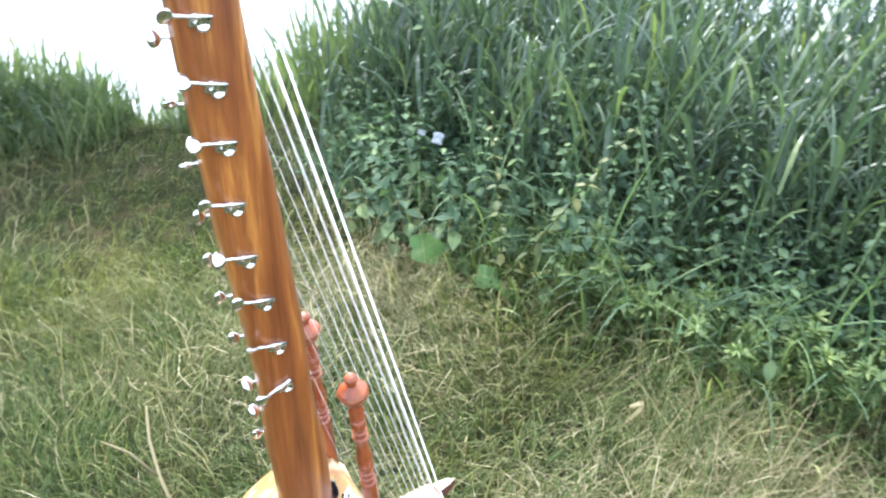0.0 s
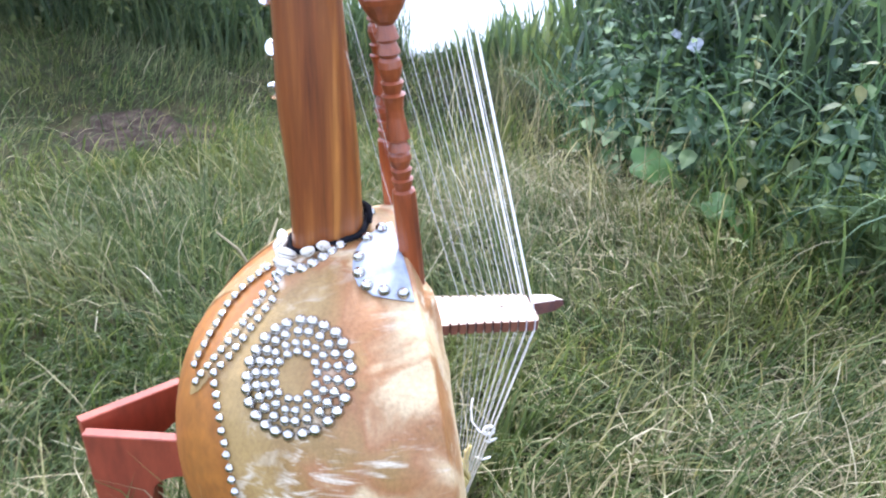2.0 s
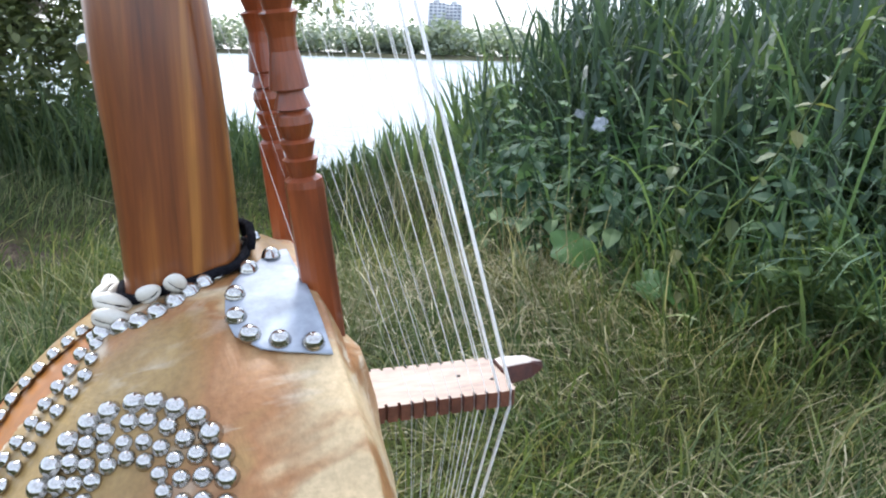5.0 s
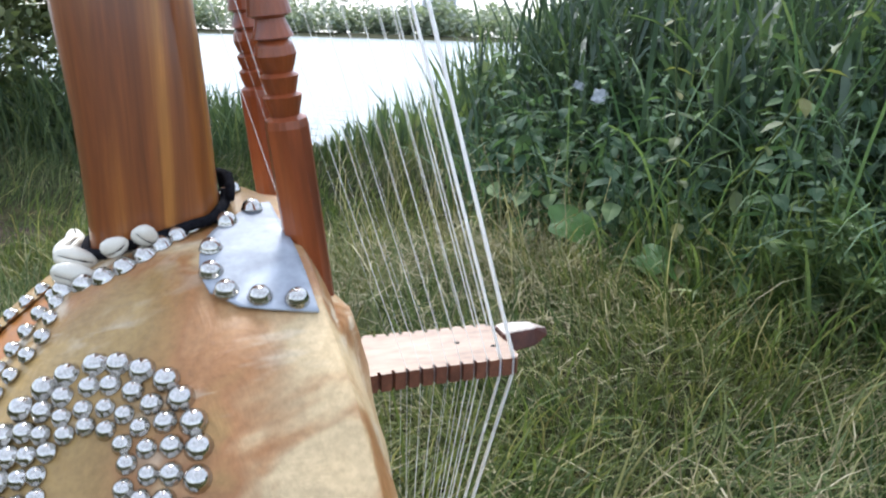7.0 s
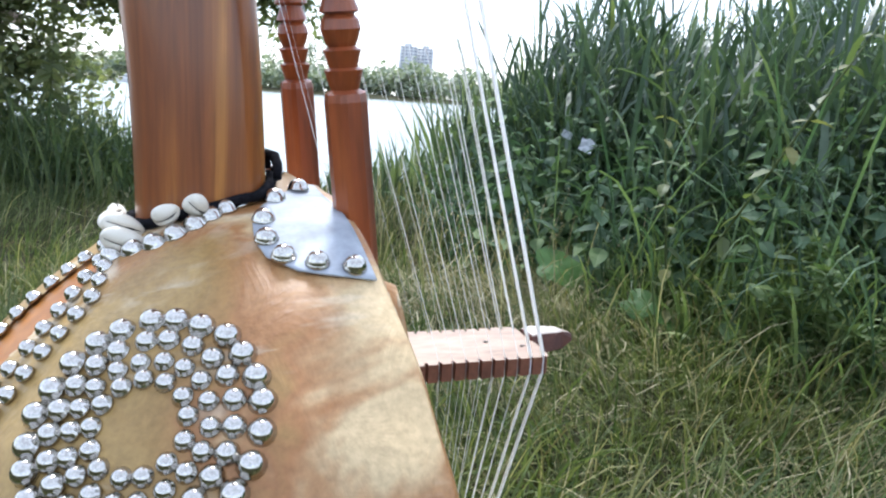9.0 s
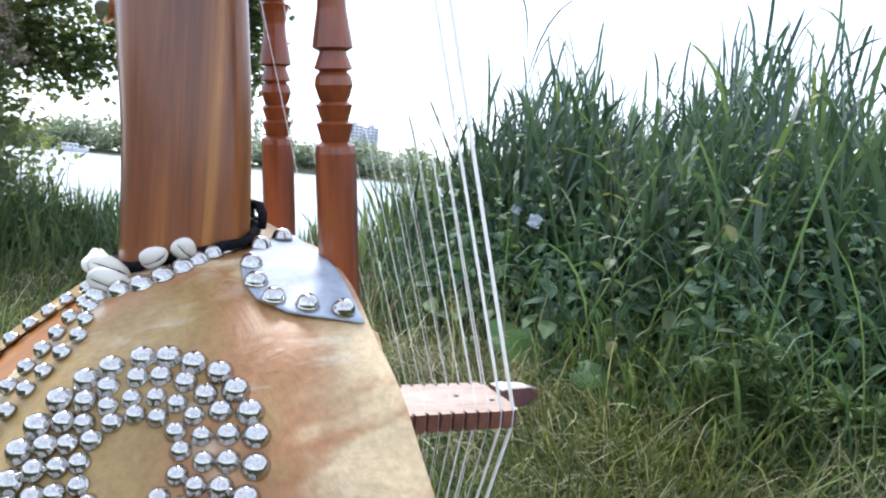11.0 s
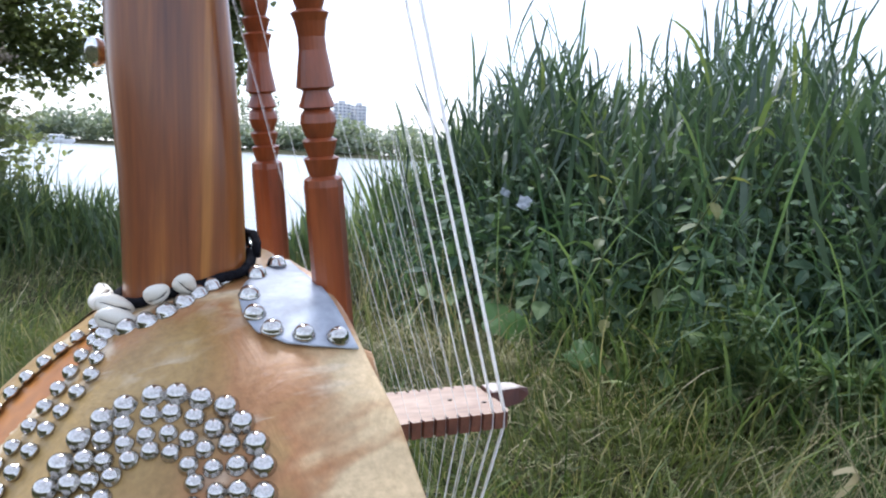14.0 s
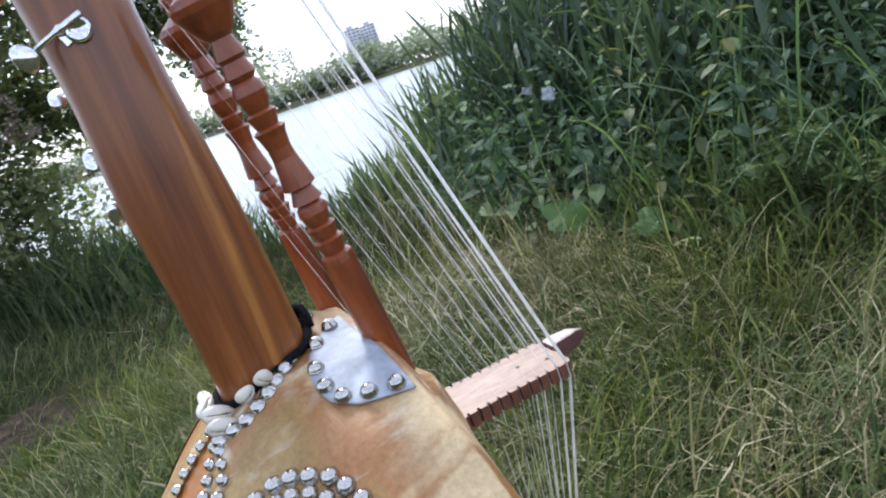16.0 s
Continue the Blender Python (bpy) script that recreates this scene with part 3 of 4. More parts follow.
def machine_head(x, z, side, tilt, spin):
    """side 1: the near cheek of the neck."""
    m = pose(x, -0.0295 * side, z) @ (Matrix(((1, 0, 0, 0), (0, 0, -1, 0), (0, 1, 0, 0), (0, 0, 0, 1))) if side == 1 else Matrix(((1, 0, 0, 0), (0, 0, 1, 0), (0, -1, 0, 0), (0, 0, 0, 1)))) @ pose(0, 0, 0, 0, 0, tilt)
    head = part("machine_head", BASE, CHROME, kora, "chrome guitar-style tuning machine", m)
    part("gear", GEAR, CHROME, head)
    part("worm_shaft", SHAFT, CHROME, head)
    part("button", BUTTON, CHROME, head, "", Matrix.Translation((0, 0.0062, 0.0038)) @ pose(0, 0, 0, spin, 0, 0) @ Matrix.Translation((0, -0.0062, -0.0038)))


for k, (x, z) in enumerate(((-0.025, 0.708), (-0.031, 0.767), (-0.041, 0.832), (-0.055, 0.892), (-0.062, 0.957), (-0.064, 1.025), (-0.067, 1.085), (-0.074, 1.149), (-0.080, 1.21), (-0.086, 1.27), (-0.092, 1.325))):
    machine_head(x, z, 1, 24 if k == 0 else hrand.uniform(-14, -4), hrand.uniform(-50, 70))
for k, (x, z) in enumerate(((-0.016, 0.600), (-0.016, 0.640), (-0.020, 0.686), (-0.030, 0.76), (-0.040, 0.82), (-0.047, 0.875), (-0.051, 0.931), (-0.058, 0.996), (-0.064, 1.06), (-0.07, 1.13), (-0.076, 1.2))):
    machine_head(x, z, -1, hrand.uniform(-4, 6), hrand.uniform(-50, 70))


# black cord and cowries where the neck enters the hide
def collar_points():
    pts = []
    lo, hi = neck_at(0.455)
    c, a, d = (lo + hi) / 2, (hi - lo) / 2 + 0.003, 0.0335
    for k in range(41):
        u = 2 * math.pi * k / 40
        x = c + a * math.copysign(abs(math.cos(u)) ** 0.7, math.cos(u))
        y = d * math.copysign(abs(math.sin(u)) ** 0.7, math.sin(u))
        z = BODY.z + math.sqrt(RAD ** 2 - (x - BODY.x) ** 2 - y * y) + 0.0062 + 0.0006 * math.sin(9 * u) + 0.008 * math.exp(-((x - 0.048) / 0.015) ** 2 - (y / 0.028) ** 2)
        pts.append((x, y, z))
    return pts


part("collar_cord", tube(collar_points(), 0.0031, 8), CORD, kora, "fuzzy black wool cord")
part("collar_cord", tube([(0.041, -0.016, 0.470), (0.042, -0.010, 0.477), (0.041, -0.003, 0.482), (0.037, 0.004, 0.484), (0.038, 0.002, 0.474)], [0.0026, 0.0030, 0.0032, 0.0028, 0.002], 8), CORD, kora, "fuzzy black wool cord")


def cowrie_mesh():
    bm = bmesh.new()
    bmesh.ops.create_uvsphere(bm, u_segments=20, v_segments=14, radius=1)
    for v in bm.verts:
        q = v.co.copy()
        z = q.z * (1.0 if q.z > 0 else 0.55)
        groove = 0.22 * math.exp(-(q.y / 0.12) ** 2) if q.z > 0.25 else 0.0
        v.co = Vector((q.x * (1 + 0.08 * q.x), q.y * (0.72 - 0.1 * q.x), (z - groove) * 0.6))
    return from_bm("cowrie_shell", bm, SHELL)


def opening_mesh():
    return from_bm("opening", tube([(-0.75, 0, 0.30), (-0.4, 0.02, 0.44), (0, 0.0, 0.47), (0.4, 0.02, 0.42), (0.78, 0, 0.24)], [0.02, 0.04, 0.04, 0.10, 0.06], 6), BLACK)


COWRIE, OPENING = cowrie_mesh(), opening_mesh()
for x, y, z, size, rx, ry, rz in ((-0.006, -0.0415, 0.4580, 0.0074, 128, 35, 30), (-0.0215, -0.0425, 0.4525, 0.0076, 125, -30, -10), (-0.0420, -0.0430, 0.4385, 0.0128, 112, 18, 6),
                                  (-0.0430, -0.0300, 0.4440, 0.0116, 85, 20, 10), (-0.049, -0.006, 0.4430, 0.0110, 40, -20, 60), (-0.047, 0.012, 0.4430, 0.0105, 10, -20, 100)):
    cw = part("cowrie_shell", COWRIE, SHELL, kora, "ivory cowrie shell", pose(x, y, z, rx, ry, rz) @ Matrix.Scale(size, 4) @ Matrix.Diagonal((1, 1.22, 1.2, 1) if size < 0.009 else (1, 0.78, 0.8, 1)))
    part("opening", OPENING, BLACK, cw)


# handles: turned above, faceted below, a knobbed finial
def handle_mesh():
    """From the hide at z 0 upwards, 0.30 m."""
    p = [(0.0118, -0.030), (0.0118, 0.095), (0.0112, 0.099), (0.0076, 0.101), (0.0104, 0.1120), (0.0076, 0.1135), (0.0102, 0.1230), (0.0074, 0.1250),
         (0.0086, 0.1275), (0.0106, 0.1345), (0.0098, 0.1395), (0.0076, 0.1425), (0.0106, 0.1440), (0.0078, 0.1525), (0.0076, 0.1540),
         (0.0112, 0.1560), (0.0098, 0.166), (0.0080, 0.178), (0.0078, 0.186), (0.0092, 0.195), (0.0110, 0.200), (0.0074, 0.202),
         (0.0104, 0.212), (0.0074, 0.214), (0.0090, 0.219), (0.0106, 0.227), (0.0096, 0.233), (0.0074, 0.236), (0.0106, 0.240), (0.0076, 0.250), (0.0104, 0.253), (0.0072, 0.266),
         (0.0110, 0.270), (0.0150, 0.277), (0.0195, 0.286), (0.0205, 0.291), (0.0180, 0.296), (0.0105, 0.301), (0.0060, 0.304), (0.0062, 0.309), (0.0085, 0.313), (0.0085, 0.317), (0.0055, 0.321), (0.0010, 0.3225)]
    p = [(r, z * 1.05 if z < 0.1 else 0.105 + (z - 0.1) * 0.925) for r, z in p]
    bm = lathe(p, 20)
    for v in bm.verts:
        r, a = math.hypot(v.co.x, v.co.y), math.atan2(v.co.y, v.co.x)
        if v.co.z < 0.1045:  # eight flats
            k = math.cos(math.pi / 8) / math.cos((a % (math.pi / 4)) - math.pi / 8)
            v.co.x, v.co.y = v.co.x * k * 1.03, v.co.y * k * 1.03
        else:
            k = 1 + 0.035 * noise.noise(Vector((v.co.x * 160, v.co.y * 160, v.co.z * 60)))
            v.co.x, v.co.y = v.co.x * k, v.co.y * k
    me = from_bm("handle", bm, HANDLE)
    me.polygons.foreach_set("use_smooth", [False] * len(me.polygons))
    return me


HANDLE_MESH = handle_mesh()
for foot, tip in (((0.0832, -0.0530, 0.4192), (0.0402, -0.0740, 0.7295)), ((0.080, 0.0875, 0.424), (0.0450, 0.0725, 0.728))):
    q = (Vector(tip) - Vector(foot)).to_track_quat("Z", "Y").to_matrix().to_4x4()
    part("handle", HANDLE_MESH, HANDLE, kora, "red-brown turned hand post with carved rings and a finial", Matrix.Translation(foot) @ q)


# bridge
NOTCH = [0.2262 - 0.0097 * i for i in range(11)]


def bridge_z(y):
    return 0.354 + 0.10 * y


def make_bridge():
    xs = []
    for q in NOTCH[::-1]:
        xs += [(q - 0.0013, 0), (q - 0.0011, 1), (q + 0.0011, 1), (q + 0.0013, 0)]
    half = 0.0265
    near = [(0.08, -half - 0.003)] + [(x, -half - 0.003 * max(0, (0.16 - x) / 0.08) + (0.0036 if n else 0)) for x, n in xs] + [(0.2290, -half + 0.001), (0.2310, -half + 0.004)]
    far = [(x, -y) for x, y in near][::-1]
    line = near + [(0.2310, -0.004), (0.2295, 0.003), (0.2285, half - 0.009)] + far[2:]
    bm = bmesh.new()
    top = [bm.verts.new((x, y, bridge_z(y))) for x, y in line]
    mid = [bm.verts.new((x, y, bridge_z(y) - 0.0125)) for x, y in line]
    bm.faces.new(top)
    bm.faces.new(mid[::-1])
    n = len(line)
    for k in range(n):
        bm.faces.new((top[k], mid[k], mid[(k + 1) % n], top[(k + 1) % n]))
    bmesh.ops.recalc_face_normals(bm, faces=bm.faces[:])
    bmesh.ops.triangulate(bm, faces=[f for f in bm.faces if len(f.verts) > 4])
    me = bpy.data.meshes.new("bridge")
    bm.to_mesh(me)
    bm.free()
    me.materials.append(BRIDGE)
    me.materials.append(BRIDGEEDGE)
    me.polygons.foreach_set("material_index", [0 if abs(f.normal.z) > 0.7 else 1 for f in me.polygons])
    return me


bridge = part("bridge", make_bridge(), BRIDGE, kora, "pink hardwood bridge board, gloss painted into its pale top, with notched brown edges")
for x, y in ((0.194, 0.0028), (0.2185, -0.007)):
    part("hole", lathe([(0.0014, -0.001), (0.0014, 0.0004)], 10), BLACK, bridge, "", pose(x, y, bridge_z(y)) @ Matrix.Diagonal((1.5, 1, 1, 1)))


def make_wedge():
    rows = ((0.2295, -0.003, 0.020, 0.0065), (0.238, -0.002, 0.022, 0.0075), (0.258, 0.003, 0.021, 0.0065), (0.271, 0.010, 0.015, 0.0022))
    bm = bmesh.new()
    rings = []
    for x, a, b, h in rows:
        zc = 0.3515
        rings.append([bm.verts.new(q) for q in ((x, a, zc - h), (x, b, zc - h), (x, b - 0.001, zc + h), (x, a + 0.004, zc + h))])
    for a, b in zip(rings, rings[1:]):
        for k in range(4):
            bm.faces.new((a[k], a[(k + 1) % 4], b[(k + 1) % 4], b[k]))
    bm.faces.new(rings[0][::-1])
    bm.faces.new(rings[-1])
    bmesh.ops.bevel(bm, geom=bm.edges[:], offset=0.0009, segments=1, affect="EDGES")
    me = from_bm("wedge", bm, SKYPALEWOOD, False)
    me.materials.append(DARKWOOD)
    # upward faces take the painted sky reflection
    me.polygons.foreach_set("material_index", [0 if f.normal.z > 0.7 else 1 for f in me.polygons])
    return me


part("wedge", make_wedge(), BRIDGEEDGE, bridge, "whittled brown wooden wedge at the bridge end")

# strings, from the neck over the notches to the tail
TAIL = Vector((0.158, 0, 0.055))
for side in (-1, 1):
    for i, x in enumerate(NOTCH):
        if side == 1 and i == 10:
            continue
        inner = (0.115, 0.104)[i - 9] if i > 8 else x
        zt = 1.30 - 0.064 * i - (0.02 if side == 1 else 0)
        y = side * (0.0240 + 0.0012 * max(0, (0.16 - x) / 0.03))
        r = (0.00140, 0.00112, 0.00050, 0.00040, 0.00033, 0.00028)[min(i, 5)] * (1.0 if side == -1 else 0.42)
        top = (neck_at(zt)[1] - 0.006, side * 0.018, zt)
        x = inner
        pts = [top, (x, y, bridge_z(y) + r * 0.3), (x + 0.0004, y, bridge_z(y) - 0.0125), (TAIL.x + 0.0009 * (5 - i), side * (0.004 + 0.0008 * i), TAIL.z + 0.004 * i)]
        part("string", tube(pts, r, 6), NYLON if i < 2 and side == -1 else THIN_NYLON, kora, "white nylon harp string" if i < 2 else "thin clear nylon harp string")
# knot with loose ends on the outermost string
ring_pts = [(0.189 + 0.0062 * math.cos(u), -0.012 + 0.001 * math.sin(3 * u), 0.190 + 0.0062 * math.sin(u)) for u in np.linspace(0, 2 * math.pi * 0.97, 18)]
part("knot", tube(ring_pts, 0.0022, 6), NYLON, kora, "white nylon knot with loose ends")
part("knot", tube([(0.188, -0.012, 0.184), (0.178, -0.010, 0.188), (0.168, -0.010, 0.203), (0.165, -0.010, 0.222), (0.166, -0.010, 0.238)], 0.0013, 6), NYLON, kora)
part("knot", tube([(0.189, -0.012, 0.184), (0.192, -0.013, 0.176), (0.199, -0.015, 0.180), (0.190, -0.014, 0.172), (0.184, -0.015, 0.178)], 0.0015, 6), NYLON, kora)
part("knot", tube([(0.176, -0.012, 0.150), (0.184, -0.013, 0.146), (0.194, -0.014, 0.150)], 0.0012, 6), NYLON, kora)
for k in range(5):
    u = k * 0.9
    part("tail_cord", tube([(0.160 + 0.008 * math.cos(u), -0.010 + 0.008 * math.sin(u), 0.165 - 0.012 * k), (0.163 + 0.008 * math.sin(u), -0.006 + 0.012 * math.cos(u), 0.115), (0.156, 0.010 * math.sin(u), 0.06), (0.14, 0, 0.02)], 0.0030, 6), YELLOWCORD, kora, "yellow waxed tail cord")
part("tail_spike", tube([(0.02, 0, 0.06), (0.09, 0, 0.035), (0.165, 0, 0.018)], [0.02, 0.016, 0.013], 10), NECK, kora)

# ---- the stand behind the gourd ----
stand = thing("instrument_stand", KORA, "folding red-stained wooden instrument stand behind the gourd", "stand")


def make_arm(p0, p1, thick):
    """A board from p0 to p1 with a round bite out of its lower inner corner."""
    a, b = Vector(p0), Vector(p1)
    u = (b - a)
    length = u.length
    u.normalize()
    n = Vector((-u.y, u.x, 0))
    h = a.z
    line = [(0, h), (length - 0.006, h), (length, h - 0.006), (length, h - 0.046)]
    for k in range(7):
        t = math.pi / 2 * k / 6
        line.append((length - 0.004 - 0.040 * math.sin(t), h - 0.050 - 0.030 * (1 - math.cos(t))))
    line += [(length - 0.046, 0.0), (0.012, 0.0)]
    bm = bmesh.new()
    f = [bm.verts.new((a.x + u.x * s, a.y + u.y * s, z)) for s, z in line]
    g = [bm.verts.new((a.x + u.x * s + n.x * thick, a.y + u.y * s + n.y * thick, z)) for s, z in line]
    bm.faces.new(f)
    bm.faces.new(g[::-1])
    for k in range(len(line)):
        bm.faces.new((f[k], g[k], g[(k + 1) % len(line)], f[(k + 1) % len(line)]))
    bmesh.ops.recalc_face_normals(bm, faces=bm.faces[:])
    bmesh.ops.bevel(bm, geom=[e for e in bm.edges if e.calc_length() > 0.03], offset=0.0012, segments=1, affect="EDGES")
    return from_bm("arm", bm, STANDWOOD, False)


part("arm", make_arm((-0.272, -0.006, 0.216), (-0.160, -0.028, 0.216), 0.014), STANDWOOD, stand)
part("arm", make_arm((-0.276, 0.010, 0.222), (-0.172, 0.078, 0.222), 0.014), STANDWOOD, stand)
part("hinge", tube([(-0.262, 0.003, 0.03), (-0.262, 0.003, 0.20)], 0.004, 8), STANDWOOD, stand)

# ---- vegetation ----
BED = ((-0.75, 3.05), (-0.35, 2.62), (0.0, 2.28), (0.42, 1.98), (0.9, 1.56), (1.5, 1.15), (2.4, 0.6))
BED_LEN = np.cumsum([0] + [math.dist(a, b) for a, b in zip(BED, BED[1:])])


def bed_place(u, depth):
    """u metres along the front of the reed bed, depth metres into it."""
    x = np.interp(u, BED_LEN, [b[0] for b in BED])
    y = np.interp(u, BED_LEN, [b[1] for b in BED])
    return x + depth * 0.62, y + depth * 0.78


def top_of(x, y):
    """How high the plants stand, by where they are along the bank."""
    az = np.degrees(np.arctan2(x - 0.05, y - 0.33))
    dist = np.hypot(x - 0.05, y - 0.33)
    h = np.interp(az, [-45, -31, -27, -25, -22, -17, -13.5, -10.5, -8, -6.4, -5.3, -2.3, 0, 2.2, 4.5, 6.5, 9.3, 10.4, 12, 13.5, 17, 20, 22, 24, 30, 60],
                  [0.38, 0.37, 0.30, 0.04, 0.15, 0.31, 0.42, 0.59, 0.64, 0.68, 0.80, 0.86, 1.00, 0.97, 0.80, 0.84, 0.84, 0.96, 1.03, 1.06, 1.02, 0.98, 0.88, 0.84, 0.92, 0.98])
    return 0.5 + (h - 0.5) * np.clip(dist / 3.1, 0.75, 1.4)


def outside(x, y, cx, cy, r):
    return np.hypot(x - cx, y - cy) > r


def scatter(g, n):
    near = g.random(n) < 0.58
    return np.where(near, g.uniform(-1.5, 1.5, n), g.uniform(-3.7, 2.2, n)), np.where(near, 0.3 + 2.0 * g.random(n), 0.25 + 3.8 * g.random(n) ** 0.95)


def straw_spot(x, y):
    """Where the straw lies thickest: before the reeds and on the open turf."""
    return 0.5 * np.exp(-((x + 0.12) / 0.32) ** 2 - ((y - 2.05) / 0.22) ** 2) + 0.6 * np.exp(-((x - 0.6) / 0.45) ** 2 - ((y - 1.1) / 0.32) ** 2)


def grass_mesh(name, n, lo, hi, wlo, whi, material, tall, seed):
    g = np.random.default_rng(seed)
    x, y = scatter(g, n)
    clump = np.sin(5.1 * x + 2.0 * np.sin(3.3 * y)) * np.sin(4.7 * y + 1.5 * np.sin(2.9 * x))
    bare = outside(x * 0.8, y + 0.03, -1.36, 2.05, 0.22 + 0.05 * g.random(n)) | (g.random(n) < (0.14 if tall < 0.45 else 0.03))
    drift = 0.5 + 0.5 * np.sin(1.7 * x + 0.9 * y + 1.2 * np.sin(1.3 * y)) * np.cos(1.5 * y - 0.8 * x + 0.6)
    front = np.abs(y - np.interp(x, [b[0] for b in BED], [b[1] for b in BED]) + 0.25)
    dry = 0.14 + 0.34 * drift + straw_spot(x, y) + 0.35 * np.exp(-(front / 0.25) ** 2) * (x > -0.4) * (x < 0.45) + 0.12 * (x > 0.2) * (y < 1.5)
    keep = (g.random(n) < (0.8 + 0.2 * clump if tall < 0.6 else dry)) & bare & outside(x, y, -0.13, 0.80, 0.13) & (y < 3.75 + 0.2 * np.clip(x, 0, 3))
    x, y, clump = x[keep], y[keep], clump[keep]
    m = len(x)
    base = np.stack([x, y, ground_z(x, y) - 0.006], 1)
    ln = g.uniform(lo, hi, m) * (1 + 0.25 * clump) * (1 + 0.3 * (g.random(m) < 0.1))
    return soup_mesh(name, [blades(base, ln, g.uniform(wlo, whi, m), 2.6 * np.sin(1.9 * x + 1.3 * np.sin(2.3 * y)) + 2.2 * np.cos(2.4 * y + x) + g.normal(0, 0.9, m), np.abs(g.normal(0.3, 0.3 + tall, m)), g.uniform(0.2, 2.6, m), 4, 1.8, 0.6)], material)


def soil_patch():
    v, f = [(-1.70, 2.04, 0)], []
    for q in (0.3, 0.6, 0.85, 1.0):
        for k in range(28):
            a = 2 * math.pi * k / 28
            r = q * (1 + 0.18 * math.sin(3 * a + 1) + 0.1 * math.sin(7 * a))
            v.append((-1.70 + 0.31 * r * math.cos(a), 2.04 + 0.22 * r * math.sin(a), 0))
    v = [(x, y, float(ground_z(x, y)) + 0.006 - (0.012 if i > 84 else 0)) for i, (x, y, _) in enumerate(v)]
    for k in range(28):
        j = (k + 1) % 28
        f.append((0, 1 + k, 1 + j))
        for o in (1, 29, 57):
            f.append((o + k, o + 28 + k, o + 28 + j, o + j))
    return mesh_of("bare_soil", v, f, SOIL, True)


tagged(new("bare_soil", soil_patch()), "bare trodden brown soil in the turf", "soil", kind="structure")
tagged(new("grass", grass_mesh("grass", 150000, 0.035, 0.120, 0.0018, 0.0044, GRASS, 0.4, 21)), "uncut green meadow grass on the bank", "grass", kind="stuff")
tagged(new("long_grass", grass_mesh("long_grass", 26000, 0.09, 0.24, 0.0018, 0.0040, GRASS, 0.5, 23)), "long arching green grass blades fallen over the turf", "grass", kind="stuff")
tagged(new("dry_grass", grass_mesh("dry_grass", 30000, 0.08, 0.24, 0.0013, 0.0030, STRAW, 0.9, 22)), "dry straw-coloured grass stalks among the green", "grass", kind="stuff")


def thatch_mesh():
    """Dead stalks and cut straw lying crosswise on the turf, in drifts."""
    g = np.random.default_rng(25)
    n = 90000
    x, y = scatter(g, n)
    drift = np.sin(2.9 * x + 1.6 * np.sin(2.1 * y)) * np.sin(2.5 * y + 1.3 * np.sin(1.9 * x) + 0.8)
    keep = (g.random(n) < 0.07 + 0.22 * drift + 0.7 * straw_spot(x, y) + 0.10 * (x > 0.1) * (y < 1.3)) & (outside(x * 0.8, y, -1.36, 2.04, 0.22) | (g.random(n) < 0.35)) & outside(x, y, -0.13, 0.80, 0.15) & (y < 3.7)
    x, y = x[keep], y[keep]
    m = len(x)
    base = np.stack([x, y, ground_z(x, y) + 0.012 + 0.065 * g.random(m) ** 1.5], 1)
    ln = 0.05 + 0.15 * g.random(m) ** 1.8
    return soup_mesh("thatch", [blades(base, ln, g.uniform(0.0009, 0.0022, m), g.uniform(0, 6.28, m), g.normal(1.25, 0.28, m), g.normal(0.2, 0.35, m), 3, 6.0, 0.9, 1.0)], STRAW)


tagged(new("thatch", thatch_mesh()), "dead straw lying matted on the green turf", "straw", kind="stuff")


def seed_grass():
    g = np.random.default_rng(31)
    n = 120
    u, d = g.uniform(0.2, 1.3, n), g.uniform(-0.4, 0.05, n)
    x, y = bed_place(u, d)
    base = np.stack([x, y, ground_z(x, y)], 1)
    ln = g.uniform(0.16, 0.34, n)
    pieces = [blades(base, ln, np.full(n, 0.0022), g.uniform(0, 6.28, n), np.abs(g.normal(0.15, 0.15, n)), g.uniform(0.1, 0.8, n), 6, 9)]
    tips = pieces[0][0].reshape(n, 7, 2, 3).mean(2)
    for k in range(5):
        p = tips[:, 5] * (1 - k / 5) + tips[:, 6] * (k / 5)
        pieces.append(leaves(p, g.uniform(0, 6.28, n), g.uniform(0.2, 1.2, n), np.full(n, 0.010), 0.5))
    return soup_mesh("seed_grass", pieces, STRAW)


tagged(new("seed_grass", seed_grass()), "tall dry seeding grass stems before the reeds", "grass", kind="stuff")


